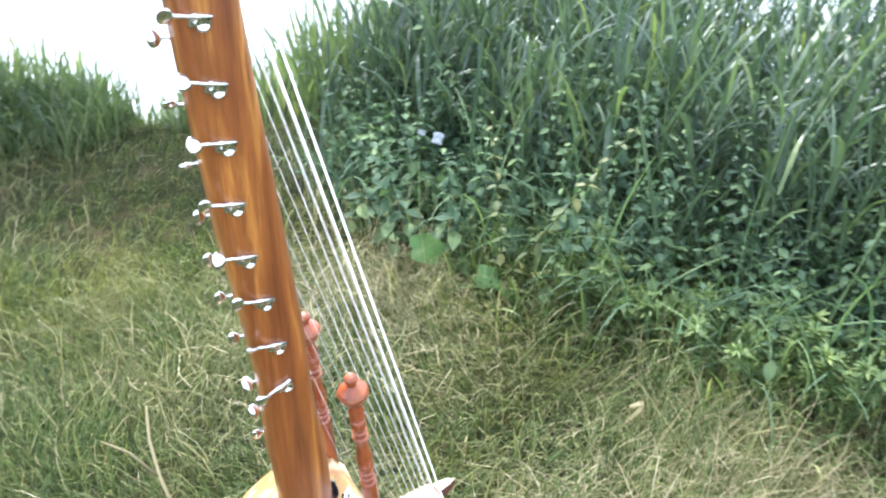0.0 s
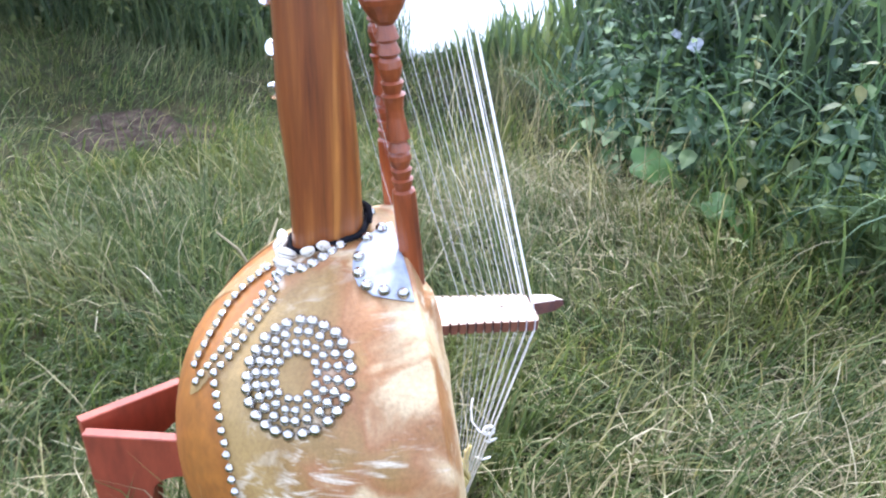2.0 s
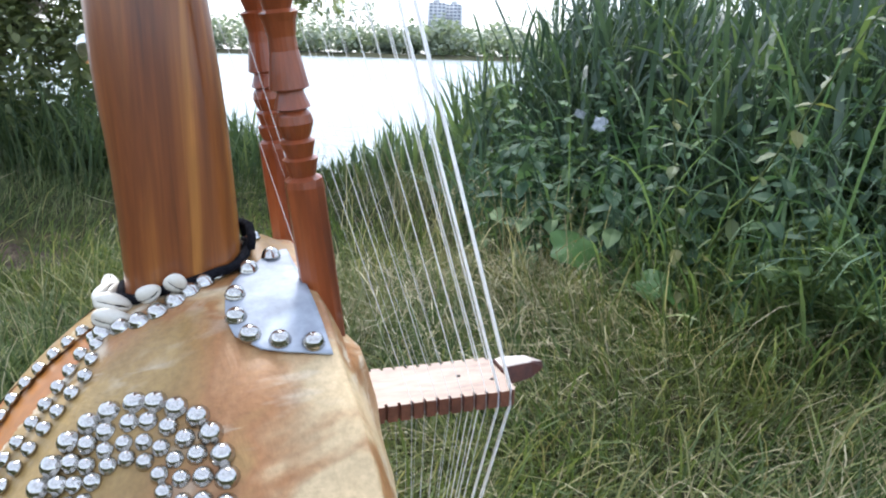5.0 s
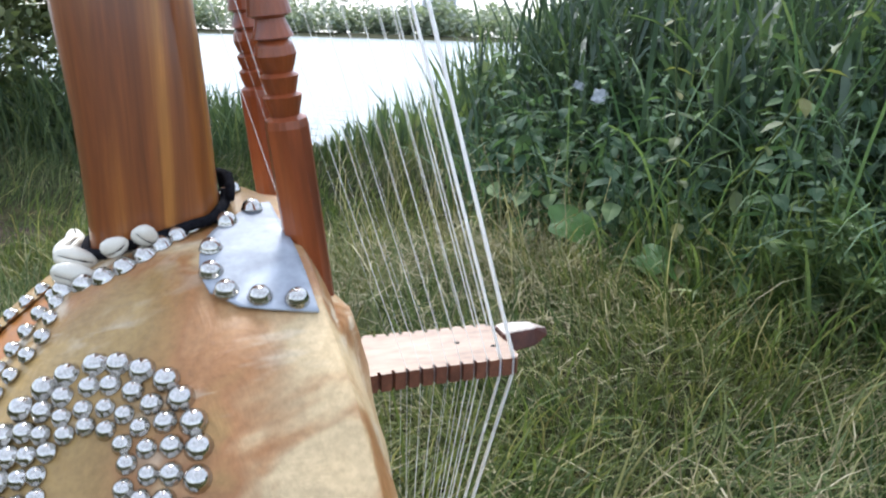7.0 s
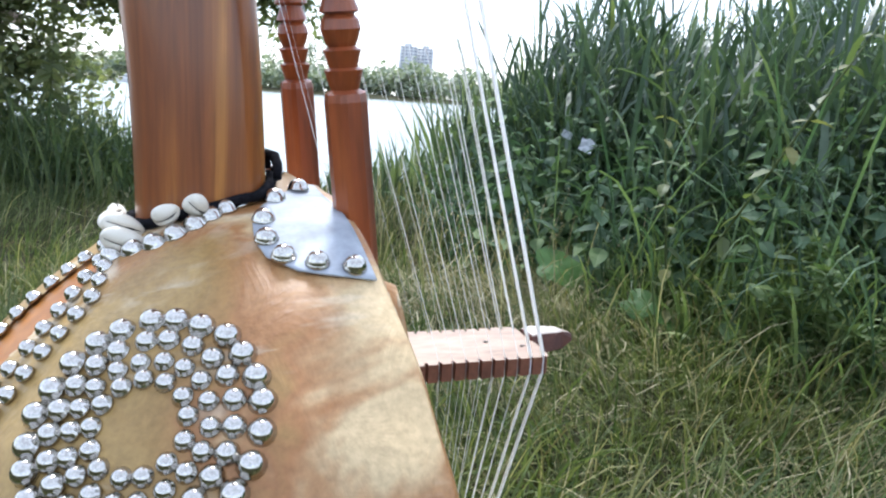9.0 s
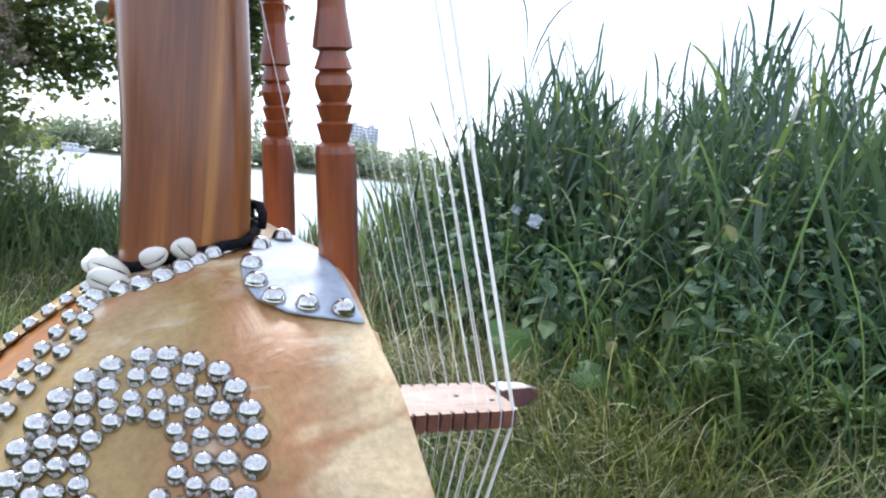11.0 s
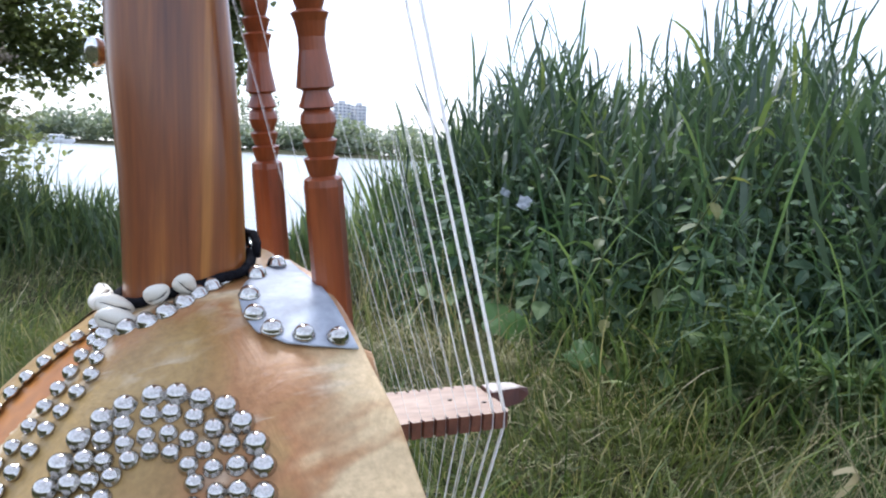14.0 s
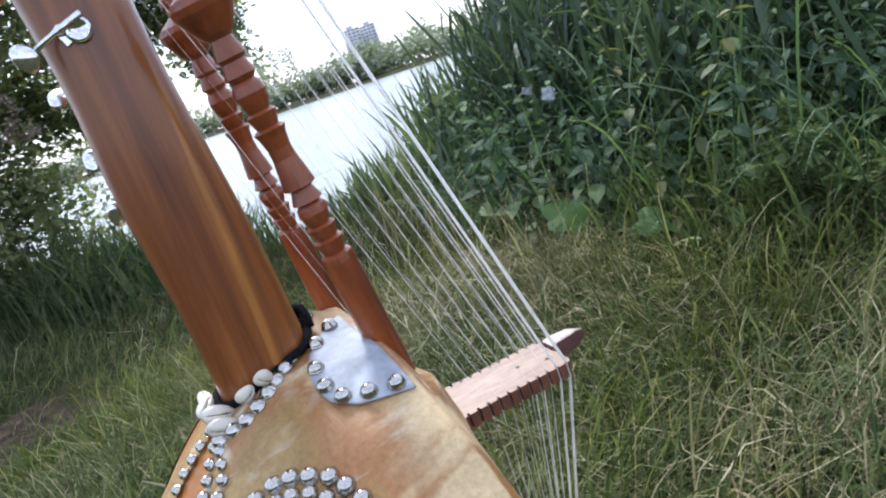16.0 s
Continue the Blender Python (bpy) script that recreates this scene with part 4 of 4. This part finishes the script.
def reeds_mesh(seed):
    """Reed culms with alternate arching leaves, a few broad strap leaves from the root."""
    g = np.random.default_rng(seed)
    c = 2300
    x, y = bed_place(g.uniform(0, BED_LEN[-1], c), 0.30 + 1.5 * g.random(c) ** 0.9)
    gz = np.maximum(ground_z(x, y), WATER - 0.05)
    wisp = g.random(c)
    high = (top_of(x, y) - gz) * np.where(wisp > 0.95, g.uniform(0.98, 1.10, c), 0.50 + 0.44 * g.random(c) ** 0.7)
    lx, ly = g.normal(0, 0.07, c), g.normal(0, 0.07, c)
    culm = blades(np.stack([x, y, gz - 0.01], 1), high * 0.97, g.uniform(0.004, 0.007, c), np.arctan2(ly, lx), np.hypot(lx, ly), np.zeros(c), 4, 8.0)
    k = 8
    own = np.repeat(np.arange(c), k)
    n = len(own)
    t = np.tile(np.linspace(0.16, 1.0, k), c) + g.normal(0, 0.03, n)
    step = high[own] * np.clip(t, 0.05, 1.0)
    lean = np.hypot(lx, ly)[own]
    base = np.stack([x[own] + step * np.sin(lean) * lx[own] / lean, y[own] + step * np.sin(lean) * ly[own] / lean, gz[own] + step * np.cos(lean)], 1)
    spin = np.tile(np.arange(k) * np.pi, c) + g.uniform(0, 6.28, c)[own] + g.normal(0, 0.5, n)
    top = np.clip((t - 0.8) / 0.2, 0, 1)
    ln = g.uniform(0.16, 0.40, n) * np.clip(0.35 + high[own] * 0.75, 0.4, 1.1) * (1 - 0.35 * top)
    leaf = blades(base, ln, g.uniform(0.008, 0.0175, n) * (1 - 0.25 * top), spin, np.abs(g.normal(0.48, 0.18, n)) * (1 - 0.55 * top), g.normal(0.75, 0.55, n), 6, 3.4, 0.3, 1.7)
    m = 620
    x, y = bed_place(g.uniform(0, BED_LEN[-1], m), 0.16 + 1.3 * g.random(m))
    gz = np.maximum(ground_z(x, y), WATER - 0.05)
    ln = (top_of(x, y) - gz) * g.uniform(0.45, 1.0, m)
    strap = blades(np.stack([x, y, gz], 1), ln, g.uniform(0.008, 0.020, m), g.uniform(0, 6.28, m), np.abs(g.normal(0.10, 0.10, m)), np.abs(g.normal(0.6, 0.7, m)), 9, 4.5, 0.3, 2.4)
    return soup_mesh("reed_bed", [culm, leaf, strap], REED)


tagged(new("reed_bed", reeds_mesh(41)), "dense tall green reeds along the lake bank", "reeds", kind="stuff")


def arching_mesh():
    """Broad grass leaves that lean out of the front and hang over."""
    g = np.random.default_rng(47)
    n = 1250
    u, d = g.uniform(0.3, BED_LEN[-1], n), g.uniform(-0.06, 0.5, n)
    x, y = bed_place(u, d)
    base = np.stack([x, y, ground_z(x, y)], 1)
    ln = g.uniform(0.3, 0.95, n) * np.clip(top_of(x, y), 0.25, 1)
    return soup_mesh("arching_grass", [blades(base, ln, 0.0030 + 0.0062 * g.random(n) ** 2, g.normal(-2.2, 1.5, n), np.abs(g.normal(0.2, 0.15, n)), g.uniform(0.6, 2.4, n), 8, 2.2, 0.3)], HERB)


tagged(new("arching_grass", arching_mesh()), "broad arching green grass leaves at the reeds' foot", "grass", kind="stuff")


def foot_grass():
    """Thin long green grass hanging out of the foot of the bed."""
    g = np.random.default_rng(49)
    n = 5500
    u, d = g.uniform(1.2, BED_LEN[-1], n), g.normal(0.10, 0.14, n)
    x, y = bed_place(u, d)
    base = np.stack([x, y, ground_z(x, y)], 1)
    ln = g.uniform(0.12, 0.42, n) * np.clip(0.5 + top_of(x, y) * 0.5, 0.3, 1) * np.clip(0.75 + d, 0.4, 1)
    return soup_mesh("foot_grass", [blades(base, ln, g.uniform(0.003, 0.0075, n), g.normal(-2.2, 1.3, n), np.abs(g.normal(0.25, 0.25, n)), g.uniform(0.2, 2.2, n), 6, 2.2, 0.4)], SUNLITGRASS)


tagged(new("foot_grass", foot_grass()), "long thin green grass at the foot of the reeds", "grass", kind="stuff")


def fringe_mesh():
    g = np.random.default_rng(43)
    n = 3600
    x, y = g.uniform(-5.5, -0.2, n), g.uniform(3.5, 4.5, n)
    gz = np.maximum(ground_z(x, y), WATER - 0.08)
    ln = (top_of(x, y) - gz) * g.uniform(0.55, 1.1, n)
    base = np.stack([x, y, gz], 1)
    return soup_mesh("reed_fringe", [blades(base, ln, g.uniform(0.010, 0.022, n), g.uniform(0, 6.28, n), np.abs(g.normal(0.1, 0.1, n)), np.abs(g.normal(0.4, 0.5, n)), 6, 2.8, 0.2)], BACKLITBANK)


tagged(new("reed_fringe", fringe_mesh()), "low reed fringe at the water's edge", "reeds", kind="stuff")


def nettle_leaves(g, base, height, size):
    """Paired leaves up a stem; returns pieces for the stem and for the leaves."""
    pos, az, pit, sz = [], [], [], []
    lean = g.normal(0, 0.10, 2)
    k = int(height / 0.045)
    for i in range(k):
        t = (i + 1) / k
        p = np.array(base) + np.array([lean[0] * t * height * 2, lean[1] * t * height * 2, height * t])
        for s in (0, np.pi):
            pos.append(p)
            az.append(i * 1.57 + s + g.normal(0, 0.3))
            pit.append(g.normal(-0.35, 0.25) + 0.6 * max(0, t - 0.8))
            sz.append(size * (0.55 + 0.75 * np.sin(np.pi * min(1, 0.25 + 0.75 * t))) * g.uniform(0.7, 1.15))
    return leaves(np.array(pos), np.array(az), np.array(pit), np.array(sz), 0.92), [tuple(np.array(base) + np.array([lean[0] * t * height * 2, lean[1] * t * height * 2, height * t])) for t in np.linspace(0, 1, 5)]


def undergrowth_mesh():
    g = np.random.default_rng(51)
    pieces = []
    for i in range(1150):
        u, d = g.uniform(0.35, BED_LEN[-1]), 0.08 + 0.95 * g.random()
        x, y = bed_place(u, d)
        h = min(0.86, float(top_of(x, y)) * g.uniform(0.3, 0.88)) * (0.45 + 0.55 * min(1, d / 0.3))
        if h > 0.1:
            pieces.append(nettle_leaves(g, (x, y, float(ground_z(x, y))), h, g.uniform(0.034, 0.066) * (1 if u < 1.6 else 0.85))[0])
    n = 16000
    u, d = g.uniform(0.2, BED_LEN[-1], n), 0.05 + 0.9 * g.random(n)
    x, y = bed_place(u, d)
    z = g.random(n) ** 1.2 * np.minimum(0.82, 0.82 * top_of(x, y)) * np.clip(0.25 + d, 0, 1)
    pieces.append(leaves(np.stack([x, y, z], 1), g.uniform(0, 6.28, n), g.normal(-0.25, 0.55, n), 0.016 + 0.036 * g.random(n) ** 1.5, 0.95))
    return soup_mesh("undergrowth", pieces, HERB)


tagged(new("undergrowth", undergrowth_mesh()), "dense nettles and bindweed at the foot of the reeds", "undergrowth", kind="stuff")


def nettle(x, y, h, size, leaf_material, label, seed):
    g = np.random.default_rng(seed)
    t = thing("nettle_plant", pose(x, y, float(ground_z(x, y))), label, "plant", "plants before the reeds")
    lv, stem = nettle_leaves(g, (0, 0, 0), h, size)
    part("stem", tube(stem, [0.0035, 0.003, 0.0025, 0.002, 0.001], 6), leaf_material, t)
    part("foliage", soup_mesh("foliage", [lv], leaf_material), leaf_material, t)
    return t


nettle(0.185, 2.06, 0.70, 0.040, YELLOWHERB, "tall seeding nettle with yellowing leaves before the reeds", 3)
nettle(0.235, 2.03, 0.64, 0.038, YELLOWHERB, "tall seeding nettle with yellowing leaves before the reeds", 4)
for x, y, h, size, sd in ((-0.11, 2.28, 0.48, 0.062, 5), (-0.20, 2.37, 0.42, 0.060, 6), (0.04, 2.21, 0.42, 0.056, 7), (-0.02, 2.26, 0.52, 0.062, 8), (0.10, 2.15, 0.46, 0.060, 9),
                          (0.72, 1.66, 0.30, 0.05, 12), (-0.33, 2.50, 0.36, 0.065, 13), (0.34, 2.00, 0.5, 0.062, 14), (0.92, 1.57, 0.34, 0.05, 15), (0.48, 1.90, 0.44, 0.058, 16)):
    nettle(x, y, h, size, HERB, "bushy green nettle before the reed bed", sd)


def mugwort(x, y, h, seed):
    """A bushy plant of narrow cut leaves on several stems."""
    g = np.random.default_rng(seed)
    t = thing("mugwort_plant", pose(x, y, float(ground_z(x, y))), "bright green mugwort with narrow cut leaves before the reeds", "plant", "plants before the reeds")
    for k in range(7):
        a, r = g.uniform(0, 6.28), g.uniform(0.02, 0.15)
        tip = np.array([r * math.cos(a), r * math.sin(a), h * g.uniform(0.7, 1.05)])
        part("stem", tube([(0, 0, 0), tuple(tip * (0.45, 0.45, 0.6)), tuple(tip)], [0.003, 0.0025, 0.0012], 5), CUTLEAF, t)
        q = np.sqrt(g.random(130))[:, None]
        p = tip[None] * np.concatenate([q, q, q ** 0.8], 1)
        n = len(p)
        part("foliage", soup_mesh("foliage", [leaves(p, g.uniform(0, 6.28, n), g.normal(0.25, 0.4, n), g.uniform(0.022, 0.052, n), 0.42)], CUTLEAF), CUTLEAF, t)


mugwort(0.53, 1.92, 0.27, 91)
mugwort(0.63, 1.84, 0.22, 92)
mugwort(0.45, 1.97, 0.15, 93)
mugwort(0.76, 1.70, 0.24, 94)
mugwort(0.90, 1.58, 0.28, 95)
mugwort(1.04, 1.47, 0.32, 96)
mugwort(1.18, 1.38, 0.30, 97)


def broad_leaf(x, y, z, r, heading, seed):
    """A round lobed leaf on a stalk."""
    t = thing("broad_leaf_plant", pose(x, y, float(ground_z(x, y))), "broad round burdock leaf on a stalk by the reeds", "plant", "plants before the reeds")
    v, f = [(0, 0, 0)], []
    for q in (0.35, 0.7, 1.0):
        for k in range(20):
            a = 2 * math.pi * k / 20
            rr = r * q * (1 - 0.28 * math.exp(-((a - math.pi) / 0.35) ** 2)) * (1 + 0.06 * math.sin(5 * a + seed))
            v.append((rr * math.cos(a), 0.9 * rr * math.sin(a), r * (0.10 * q * q * math.sin(3 * a + seed) - 0.12 * q * q)))
    for k in range(20):
        j = (k + 1) % 20
        f.append((0, 1 + k, 1 + j))
        for o in (1, 21):
            f.append((o + k, o + 20 + k, o + 20 + j, o + j))
    part("leaf", mesh_of("leaf", v, f, BIGLEAF, True), BIGLEAF, t, "", pose(0, 0, z, 38, 10, heading))
    part("stalk", tube([(0.02, 0.10, 0), (0.01, 0.05, z * 0.6), (0, 0, z)], [0.005, 0.004, 0.003], 6), BIGLEAF, t)


broad_leaf(-0.022, 2.12, 0.135, 0.064, 20, 1)
broad_leaf(0.165, 2.02, 0.10, 0.044, -30, 2)
broad_leaf(0.235, 1.99, 0.07, 0.045, 60, 3)

litter = thing("litter_paper", pose(0.006, 2.40, 0.428, 60, 20, 10), "crumpled white paper caught among the reed stems", "litter")


def crumple(w, h, seed):
    v, f, n = [], [], 7
    for i in range(n):
        for j in range(n):
            v.append((w * (i / (n - 1) - 0.5), h * (j / (n - 1) - 0.5) * (1 - 0.3 * abs(i / (n - 1) - 0.5)), 0.012 * noise.noise(Vector((i * 0.6, j * 0.6, seed)))))
    for i in range(n - 1):
        for j in range(n - 1):
            f.append((i * n + j, (i + 1) * n + j, (i + 1) * n + j + 1, i * n + j + 1))
    return mesh_of("sheet", v, f, PAPER, True)


part("sheet", crumple(0.036, 0.042, 2), PAPER, litter)
part("sheet", crumple(0.03, 0.02, 5), PAPER, litter, "", pose(-0.06, 0, 0.01, 20, 10, 0))

dead = thing("dead_leaf", pose(0.479, 1.40, 0.05), "curled pale dead reed leaf lying on the grass", "leaf")
_a = np.linspace(0, 1, 12)
_c = [(0.035 * math.sin(3.6 * t), 0.01 * t, 0.075 - 0.09 * t * t + 0.02 * math.sin(3 * t)) for t in _a]
part("blade", mesh_of("blade", [q for (x, y, z), t in zip(_c, _a) for q in ((x, y - 0.008 * math.sin(math.pi * (0.1 + 0.88 * t)), z), (x, y + 0.008 * math.sin(math.pi * (0.1 + 0.88 * t)), z + 0.004))],
                      [(2 * i, 2 * i + 1, 2 * i + 3, 2 * i + 2) for i in range(11)], STRAW, True), STRAW, dead)


stalk = thing("dry_stalk", pose(-0.60, 1.22, 0.03), "broken dry forked stalk lying on the grass", "stalk")
part("stem", tube([(0.10, -0.14, 0.03), (0.03, -0.05, 0.07), (-0.02, 0.04, 0.09), (-0.05, 0.12, 0.12)], [0.004, 0.0045, 0.004, 0.0025], 6), STRAW, stalk)
part("fork", tube([(0.03, -0.05, 0.07), (-0.04, -0.02, 0.11), (-0.10, -0.01, 0.13)], [0.0035, 0.003, 0.0015], 6), STRAW, stalk)


# bush on the bank
def make_bush():
    t = thing("bush", pose(-3.48, 3.58, -0.02), "large dark leafy bush on the lake bank", "bush")
    g = np.random.default_rng(61)
    limbs = []
    for k in range(9):
        a, out = g.uniform(0, 6.28), g.uniform(0.4, 1.2)
        limbs.append([(0.1 * math.cos(a), 0.1 * math.sin(a), 0), (0.4 * out * math.cos(a), 0.4 * out * math.sin(a), 0.9), (out * math.cos(a), out * math.sin(a), 1.7 + g.uniform(0, 0.8))])
    limbs.append([(0.2, 0, 0.4), (0.8, 0.3, 1.2), (1.42, 0.5, 1.45), (1.87, 0.7, 1.35)])
    limbs.append([(0.2, 0, 0.6), (0.9, 0.0, 1.5), (1.67, 0.25, 1.95), (2.27, 0.55, 2.0)])
    limbs.append([(0.2, 0, 0.6), (0.8, 0.1, 1.7), (1.6, 0.5, 2.3), (2.5, 0.9, 2.45)])
    part("trunk", tube([(0, 0, -0.05), (0.05, 0.02, 0.5), (0.0, 0.0, 1.6)], [0.10, 0.08, 0.03], 10), BARK, t)
    for lb in limbs:
        part("limb", tube(lb, [0.035, 0.022, 0.012, 0.006][:len(lb)], 7), BARK, t)
    pos = []
    for k in range(215):
        th, r = g.uniform(0, 6.28), g.random() ** 0.5
        z = 0.15 + 2.85 * g.random() ** 0.85
        wide = 1.02 * math.sin(math.pi * min(0.98, 0.28 + 0.62 * z / 3.0)) ** 0.8
        c = np.array([wide * r * math.cos(th), wide * r * math.sin(th), z])
        pos.append(c + g.normal(0, 0.105, (150, 3)))
    for lb in limbs[-3:]:
        for k in range(85):
            q = g.random() ** 0.7
            p = np.array([np.interp(q, np.linspace(0, 1, len(lb)), [b[i] for b in lb]) for i in range(3)])
            pos.append(p + np.array([0, 0, 0.05 - 0.45 * g.random()]) + g.normal(0, 0.075, (110, 3)))
    pos = np.concatenate(pos)
    n = len(pos)
    part("crown", soup_mesh("crown", [leaves(pos, g.uniform(0, 6.28, n), g.normal(-0.3, 0.5, n), g.uniform(0.028, 0.052, n), 1.35)], DARKLEAF), DARKLEAF, t)
    return t


make_bush()


def understorey():
    """Nettles and grass leaves in front of the bush."""
    g = np.random.default_rng(63)
    pieces = []
    for i in range(300):
        x = g.uniform(-4.4, -1.75)
        y = 3.15 + 0.5 * g.random() + 0.12 * (x + 3)
        pieces.append(nettle_leaves(g, (x, y, float(ground_z(x, y))), g.uniform(0.12, 0.5) * (1 if x < -2.3 else 0.6), g.uniform(0.05, 0.085))[0])
    n = 2600
    x = g.uniform(-4.4, -1.5, n)
    y = 3.0 + 0.6 * g.random(n) + 0.12 * (x + 3)
    ln = g.uniform(0.15, 0.6, n) * np.where(x < -2.2, 1.0, 0.65)
    pieces.append(blades(np.stack([x, y, ground_z(x, y)], 1), ln, g.uniform(0.004, 0.010, n), g.normal(-1.6, 1.4, n), np.abs(g.normal(0.15, 0.15, n)), g.uniform(0.2, 2.0, n), 6, 2.2, 0.3))
    return soup_mesh("bank_nettles", pieces, BACKLITBANK)


tagged(new("bank_nettles", understorey()), "green nettles at the foot of the bush", "undergrowth", kind="stuff")


def agrimony(x, y, h, seed):
    g = np.random.default_rng(seed)
    t = thing("flowering_plant", pose(x, y, float(ground_z(x, y))), "tall stem with pale pink flower heads by the bush", "plant", "flowers by the bush")
    lv, stem = nettle_leaves(g, (0, 0, 0), h, 0.09)
    part("stem", tube(stem, [0.005, 0.004, 0.004, 0.003, 0.002], 6), DARKLEAF, t)
    part("foliage", soup_mesh("foliage", [lv], DARKLEAF), DARKLEAF, t)
    top = np.array(stem[-1])
    n = 60
    for k in range(7):
        c = top + g.normal(0, (0.06, 0.06, 0.09), 3)
        part("flower_head", soup_mesh("flower_head", [leaves(c + g.normal(0, 0.02, (n, 3)), g.uniform(0, 6.28, n), g.uniform(-0.2, 1.2, n), np.full(n, 0.018), 1.2)], PINK), PINK, t, "fluffy pale pink flower head")


agrimony(-2.50, 3.42, 1.04, 71)
agrimony(-2.42, 3.50, 0.92, 72)
agrimony(-2.60, 3.35, 0.98, 73)

# ---- far shore ----
def far_trees():
    g = np.random.default_rng(81)
    pieces = []
    for i in range(560):
        az = g.uniform(-62, 40)
        d = g.uniform(158, 190)
        x, y = d * math.tan(radians(az)), d
        if abs(x) > 300:
            continue
        h = g.uniform(3.0, 7.8) + 2.5 * max(0, math.sin(az * 0.35))
        n = 72
        q = g.normal(0, 1, (n, 3))
        q /= np.linalg.norm(q, axis=1)[:, None]
        p = np.array([x, y, 0.7 + h * 0.42]) + q * np.array([h * 0.55, h * 0.5, h * 0.5]) * g.uniform(0.5, 1.08, (n, 1))
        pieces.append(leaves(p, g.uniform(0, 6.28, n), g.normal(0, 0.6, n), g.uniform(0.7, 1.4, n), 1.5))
    for i in range(14):
        az = -22.5 + g.normal(0, 1.4)
        x, y, h = 175 * math.tan(radians(az)), 175 + g.normal(0, 3), g.uniform(9, 13)
        n = 200
        z = g.random(n)
        p = np.stack([x + g.normal(0, 0.6, n) * np.sin(np.pi * (0.1 + 0.85 * z)), y + g.normal(0, 0.6, n), 0.8 + h * z], 1)
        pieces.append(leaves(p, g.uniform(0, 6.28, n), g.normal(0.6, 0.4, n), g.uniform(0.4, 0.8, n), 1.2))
    return soup_mesh("far_woods", pieces, HAZEDFAR)


tagged(new("far_woods", far_trees()), "distant green trees along the far lake shore, haze in their pale colour", "trees", kind="stuff")


def tower(az, d, wide, deep, storeys, bays, turn):
    x, y = d * math.sin(radians(az)), d * math.cos(radians(az))
    t = thing("apartment_tower", pose(x, y, 1.4, 0, 0, turn - az), "pale concrete tower block with rows of windows beyond the lake", "building", "tower blocks")
    h = storeys * 2.9
    part("wall", box((-wide / 2, -deep / 2, -1), (wide / 2, deep / 2, h)), PLASTER, t)
    part("roof", box((-wide * 0.2, -deep * 0.2, h), (wide * 0.2, deep * 0.2, h + 3)), PLASTER, t)
    me = from_bm("window", box((-1.25, -0.15, -0.8), (1.25, 0.15, 0.8)), WINDOW, False)
    for s in range(storeys):
        for k in range(bays):
            part("window", me, WINDOW, t, "", pose(-wide / 2 + wide * (k + 0.5) / bays, -deep / 2, 1.7 + 2.9 * s))


tower(-15.2, 700, 15, 14, 15, 4, 8)
tower(-13.9, 715, 14, 14, 15, 4, -6)


def cabin_boat(az, d):
    """A small moored boat: hull with a raked bow, cabin, windows, rail."""
    t = thing("cabin_boat", pose(d * math.sin(radians(az)), d * math.cos(radians(az)), WATER - 0.1, 0, 0, -az), "small white cabin boat moored at the far shore", "boat")
    bm = bmesh.new()
    rows = []
    for x, half, keel, deck in ((-2.6, 0.8, 0.0, 0.75), (-1.2, 0.95, -0.05, 0.75), (0.8, 0.95, -0.05, 0.85), (2.0, 0.6, 0.05, 0.95), (2.9, 0.06, 0.5, 1.05)):
        rows.append([bm.verts.new(q) for q in ((x, -half, deck), (x, -half * 0.7, keel), (x, half * 0.7, keel), (x, half, deck))])
    for a, b in zip(rows, rows[1:]):
        for k in range(4):
            bm.faces.new((a[k], a[(k + 1) % 4], b[(k + 1) % 4], b[k]))
    bm.faces.new(rows[0])
    bm.faces.new(rows[-1][::-1])
    part("hull", from_bm("hull", bm, WHITEPAINT, False), WHITEPAINT, t)
    cabin = part("cabin", from_bm("cabin", box((-1.5, -0.7, 0.7), (1.2, 0.7, 1.65), 0.12), WHITEPAINT, False), WHITEPAINT, t)
    for x in (-1.0, -0.1, 0.75):
        part("window", from_bm("window", box((x - 0.3, -0.74, 1.1), (x + 0.3, -0.69, 1.42), 0.02), WINDOW, False), WINDOW, cabin)
    part("rail", tube([(1.3, -0.7, 1.25), (2.2, -0.5, 1.35), (2.8, 0, 1.45), (2.2, 0.5, 1.35), (1.3, 0.7, 1.25)], 0.03, 6), CHROME, t)


cabin_boat(-34.4, 150)
